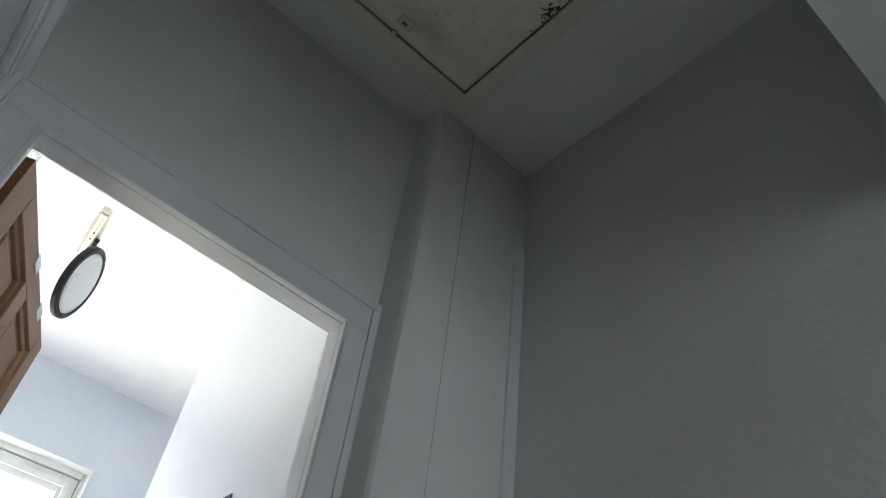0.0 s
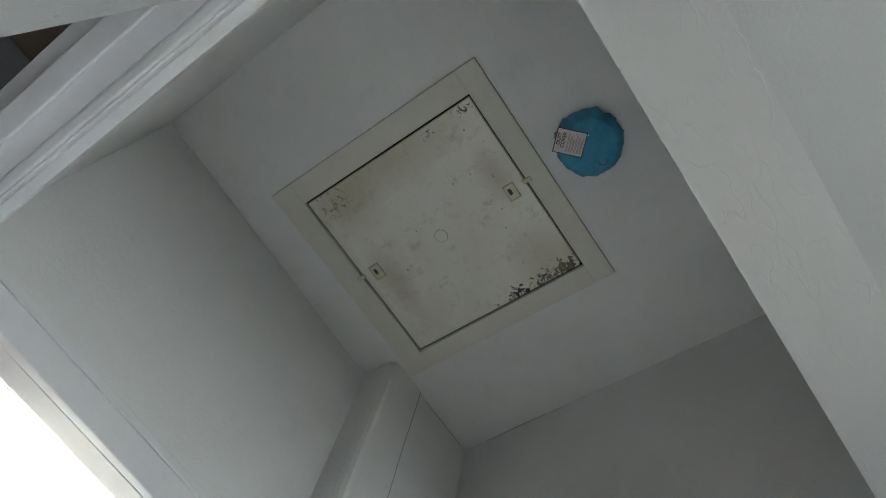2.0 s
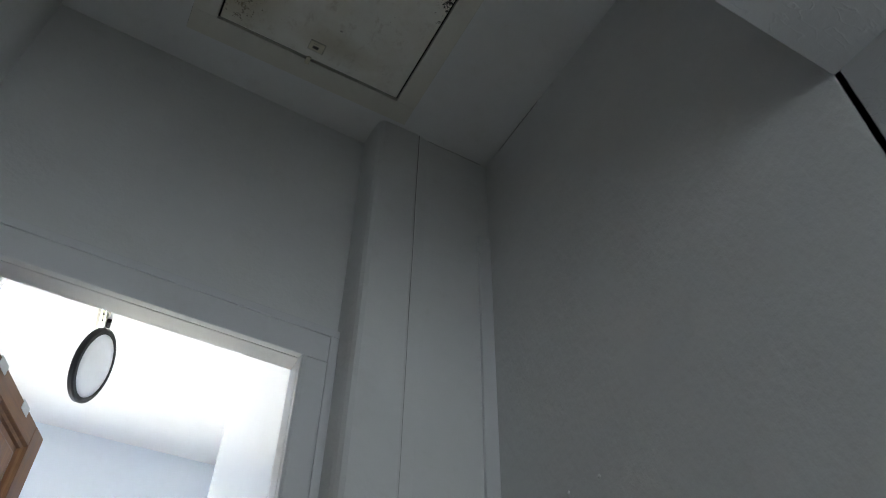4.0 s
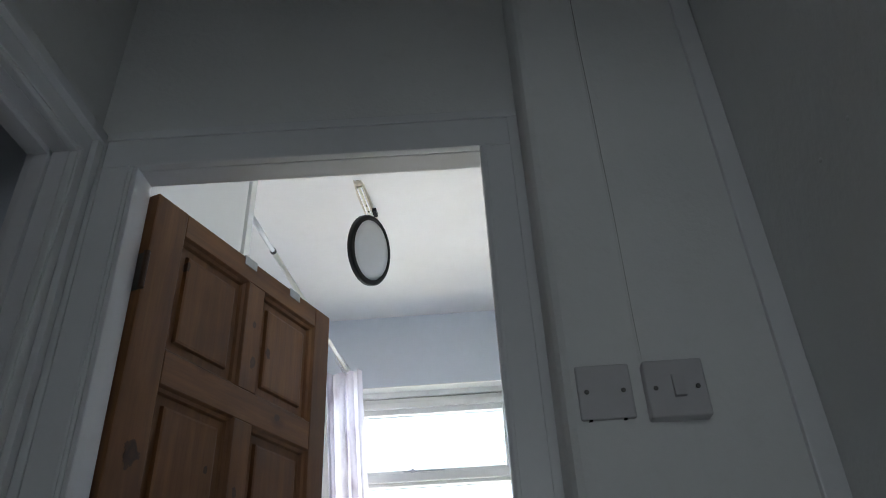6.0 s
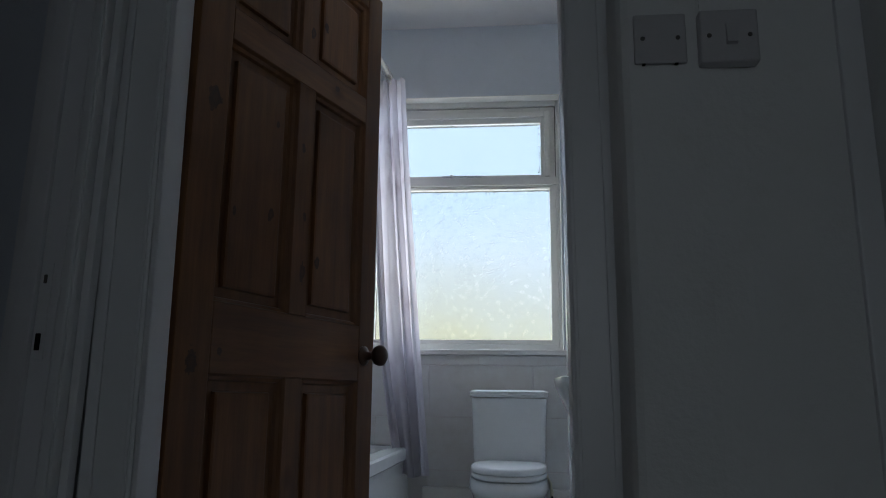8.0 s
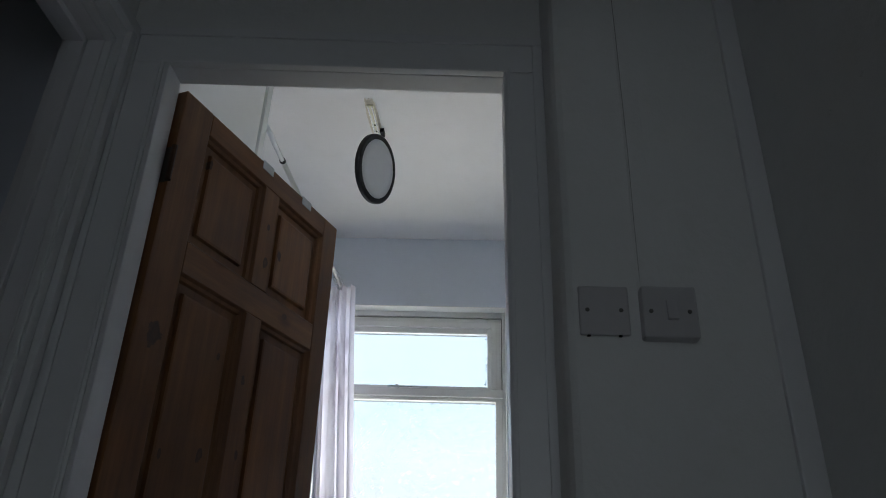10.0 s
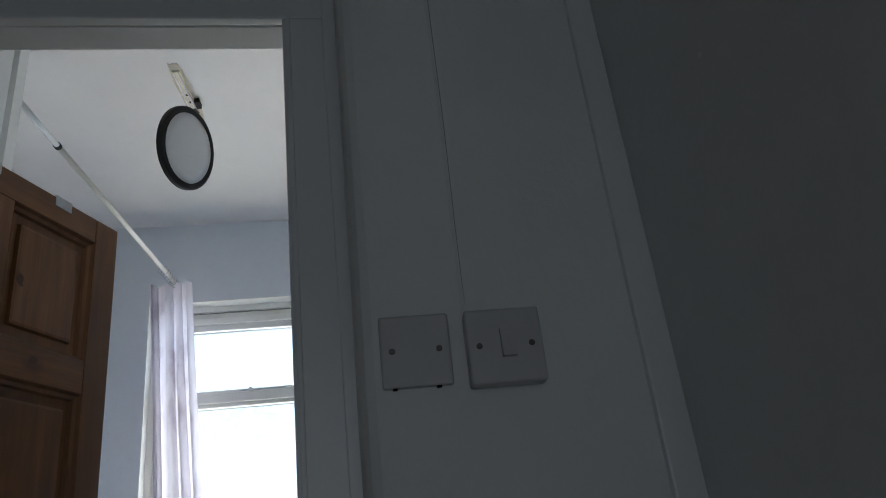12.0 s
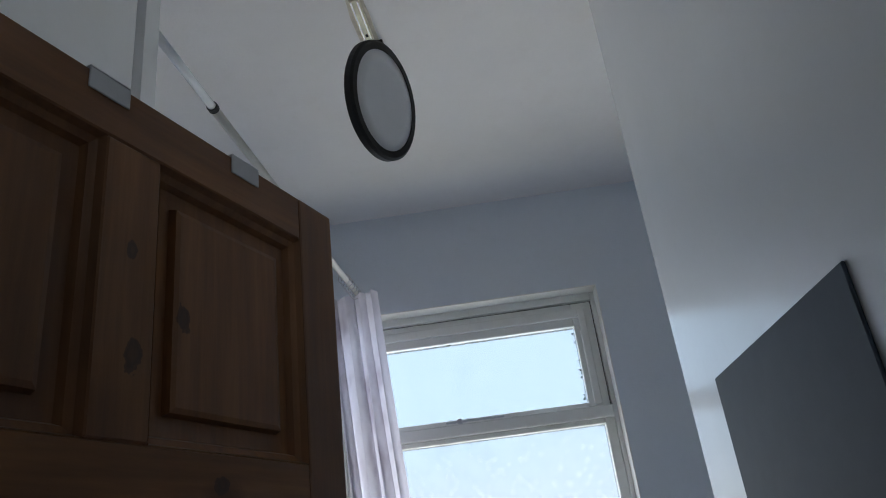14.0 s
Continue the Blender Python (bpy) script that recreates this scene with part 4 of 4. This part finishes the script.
rings(bm, [oval(TX, 1.87, 0.095, 0.25, 0.14, BF), oval(TX, 1.87, 0.085, 0.25, 0.12, BF + 0.12), oval(TX, 1.87, 0.082, 0.25, 0.13, 0.36), oval(TX, 1.87, 0.105, 0.25, 0.19, 0.41), oval(TX, 1.87, 0.132, 0.25, 0.245, 0.46),
           oval(TX, 1.87, 0.147, 0.24, 0.275, 0.505), oval(TX, 1.87, 0.152, 0.2, 0.284, 0.512), oval(TX, 1.87, 0.155, 0.2, 0.288, 0.53), oval(TX, 1.87, 0.150, 0.2, 0.282, 0.556)])
part("bowl", bm, M_CERAMIC, wc, smooth=True)
pipe = tagged(thing("water_pipe"), "copper supply pipe with an isolating valve beside the toilet", "pipe")
part("tube", tube(bmesh.new(), [(0.075, 2.19, BF), (0.075, 2.19, 0.47), (0.07, 2.18, 0.50), (0.04, 2.16, 0.56)], 0.0075, 10), M_BRASS, pipe, smooth=True)
part("valve", boxes((0.062, 0.088, 2.175, 2.205, 0.40, 0.44), bevel=0.004), M_SCREW, pipe)
part("tap_lever", boxes((0.071, 0.079, 2.150, 2.176, 0.415, 0.452), bevel=0.003), M_BLACK, pipe)

# ---- bath ----
bath = tagged(thing("bath"), "white acrylic bath with a plain side panel", "bath")
bm = bmesh.new()
rings(bm, [rounded(-1.249, -0.555, 0.705, WY - 0.014, 0.595, 0.02), rounded(-1.249, -0.550, 0.705, WY - 0.014, 0.602, 0.02), rounded(-1.249, -0.550, 0.705, WY - 0.014, 0.640, 0.02), rounded(-1.245, -0.558, 0.709, WY - 0.016, 0.647, 0.02),
           rounded(-1.18, -0.625, 0.79, WY - 0.08, 0.647, 0.1), rounded(-1.17, -0.635, 0.80, WY - 0.09, 0.632, 0.1), rounded(-1.10, -0.70, 0.93, WY - 0.16, 0.30, 0.12)])
part("tub", bm, M_ACRYLIC, bath, smooth=False)
part("side_panel", boxes((-0.580, -0.568, 0.705, WY - 0.014, BF, 0.595), bevel=0.002), M_ACRYLIC, bath)

# ---- tiles on the window wall ----
wall_tiles = bpy.data.objects["wall_window"]
part("grout", boxes((-1.25, 0.8, WY - 0.006, WY, BF, WZ0 - 0.012)), M_CARD, wall_tiles)
for r, (z0, z1) in enumerate(((1.014, 1.056), (0.778, 1.010), (0.542, 0.774), (0.306, 0.538))):
    x = -1.25 + (0.29 if r % 2 else 0.04) - 0.48
    while x < 0.8:
        x0, x1 = max(x, -1.25) + 0.0015, min(x + 0.48, 0.8) - 0.0015
        if x1 - x0 > 0.02:
            part("tile", boxes((x0, x1, WY - 0.0082, WY - 0.006, z0, z1), bevel=0.0012), M_TILE, wall_tiles)
        x += 0.48
structure("baseboard", boxes((-0.5, 0.8, WY - 0.05, WY - 0.011, BF, 0.470), bevel=0.004), M_FRAME, "white painted pipe boxing along the tiled wall", "boxing")

# ---- hairline cracks and wall blemishes ----
M_CRACK = plain("dark hairline crack", (0.22, 0.21, 0.20), 0.9)
for wall, pts, w in (("wall_north", [(-0.56, -0.0005, OH + 0.088), (-0.3, 0.0085, OH + 0.0875), (0.07, 0.0175, OH + 0.088)], 0.0016),
                     ("wall_east", [(XR - 0.0005, -0.16, H - 0.002), (XR - 0.0005, -0.36, H - 0.001)], 0.0014),
                     ("wall_pier", [(0.24, PY - 0.001, H - 0.002), (0.42, PY - 0.001, H - 0.002)], 0.0012),
                     ("wall_south", [(-0.3, -1.0295, 2.02), (0.1, -1.0295, 2.05)], 0.001)):
    part("crack", crack(pts, w), M_CRACK, bpy.data.objects[wall])
# Dark grey line along the pier board's step, thicker towards the ceiling.
seam = []
for k in range(20, 40):
    z = H * k / 39
    seam.append((0.2085 + 0.0016 * noise.noise((0.2085 * 9, 0, z * 5)), PY - 0.0036 + 0.0018 * noise.noise((0.2085 * 11, 3, z * 4)), z))
part("crack", tube(bmesh.new(), seam, [0.0003 + 0.001 * (k / 19) ** 1.5 for k in range(20)], 6), plain("dark grey seam", (0.22, 0.215, 0.20), 0.9), bpy.data.objects["wall_pier"])
for pts in ([(fx0, fy0 - 0.001, H - 0.001), (fx0, fy1, H - 0.001)], [(fx1 + 0.001, fy0, H - 0.001), (fx0, fy0 - 0.001, H - 0.001)], [(fx0, fy1 + 0.001, H - 0.001), (fx1, fy1 + 0.001, H - 0.001)]):
    part("crack", crack(pts, 0.0016), M_CRACK, hatch)
for y, z in PLUGS:
    bm = turned(bmesh.new(), [(0.004, 0), (0.0035, 0.0012), (0.0015, 0.0022)], 9)
    bm.transform(pose(XR, y, z, 0, -90, 0))
    part("filled_hole", bm, M_RIGHT, bpy.data.objects["wall_east"])
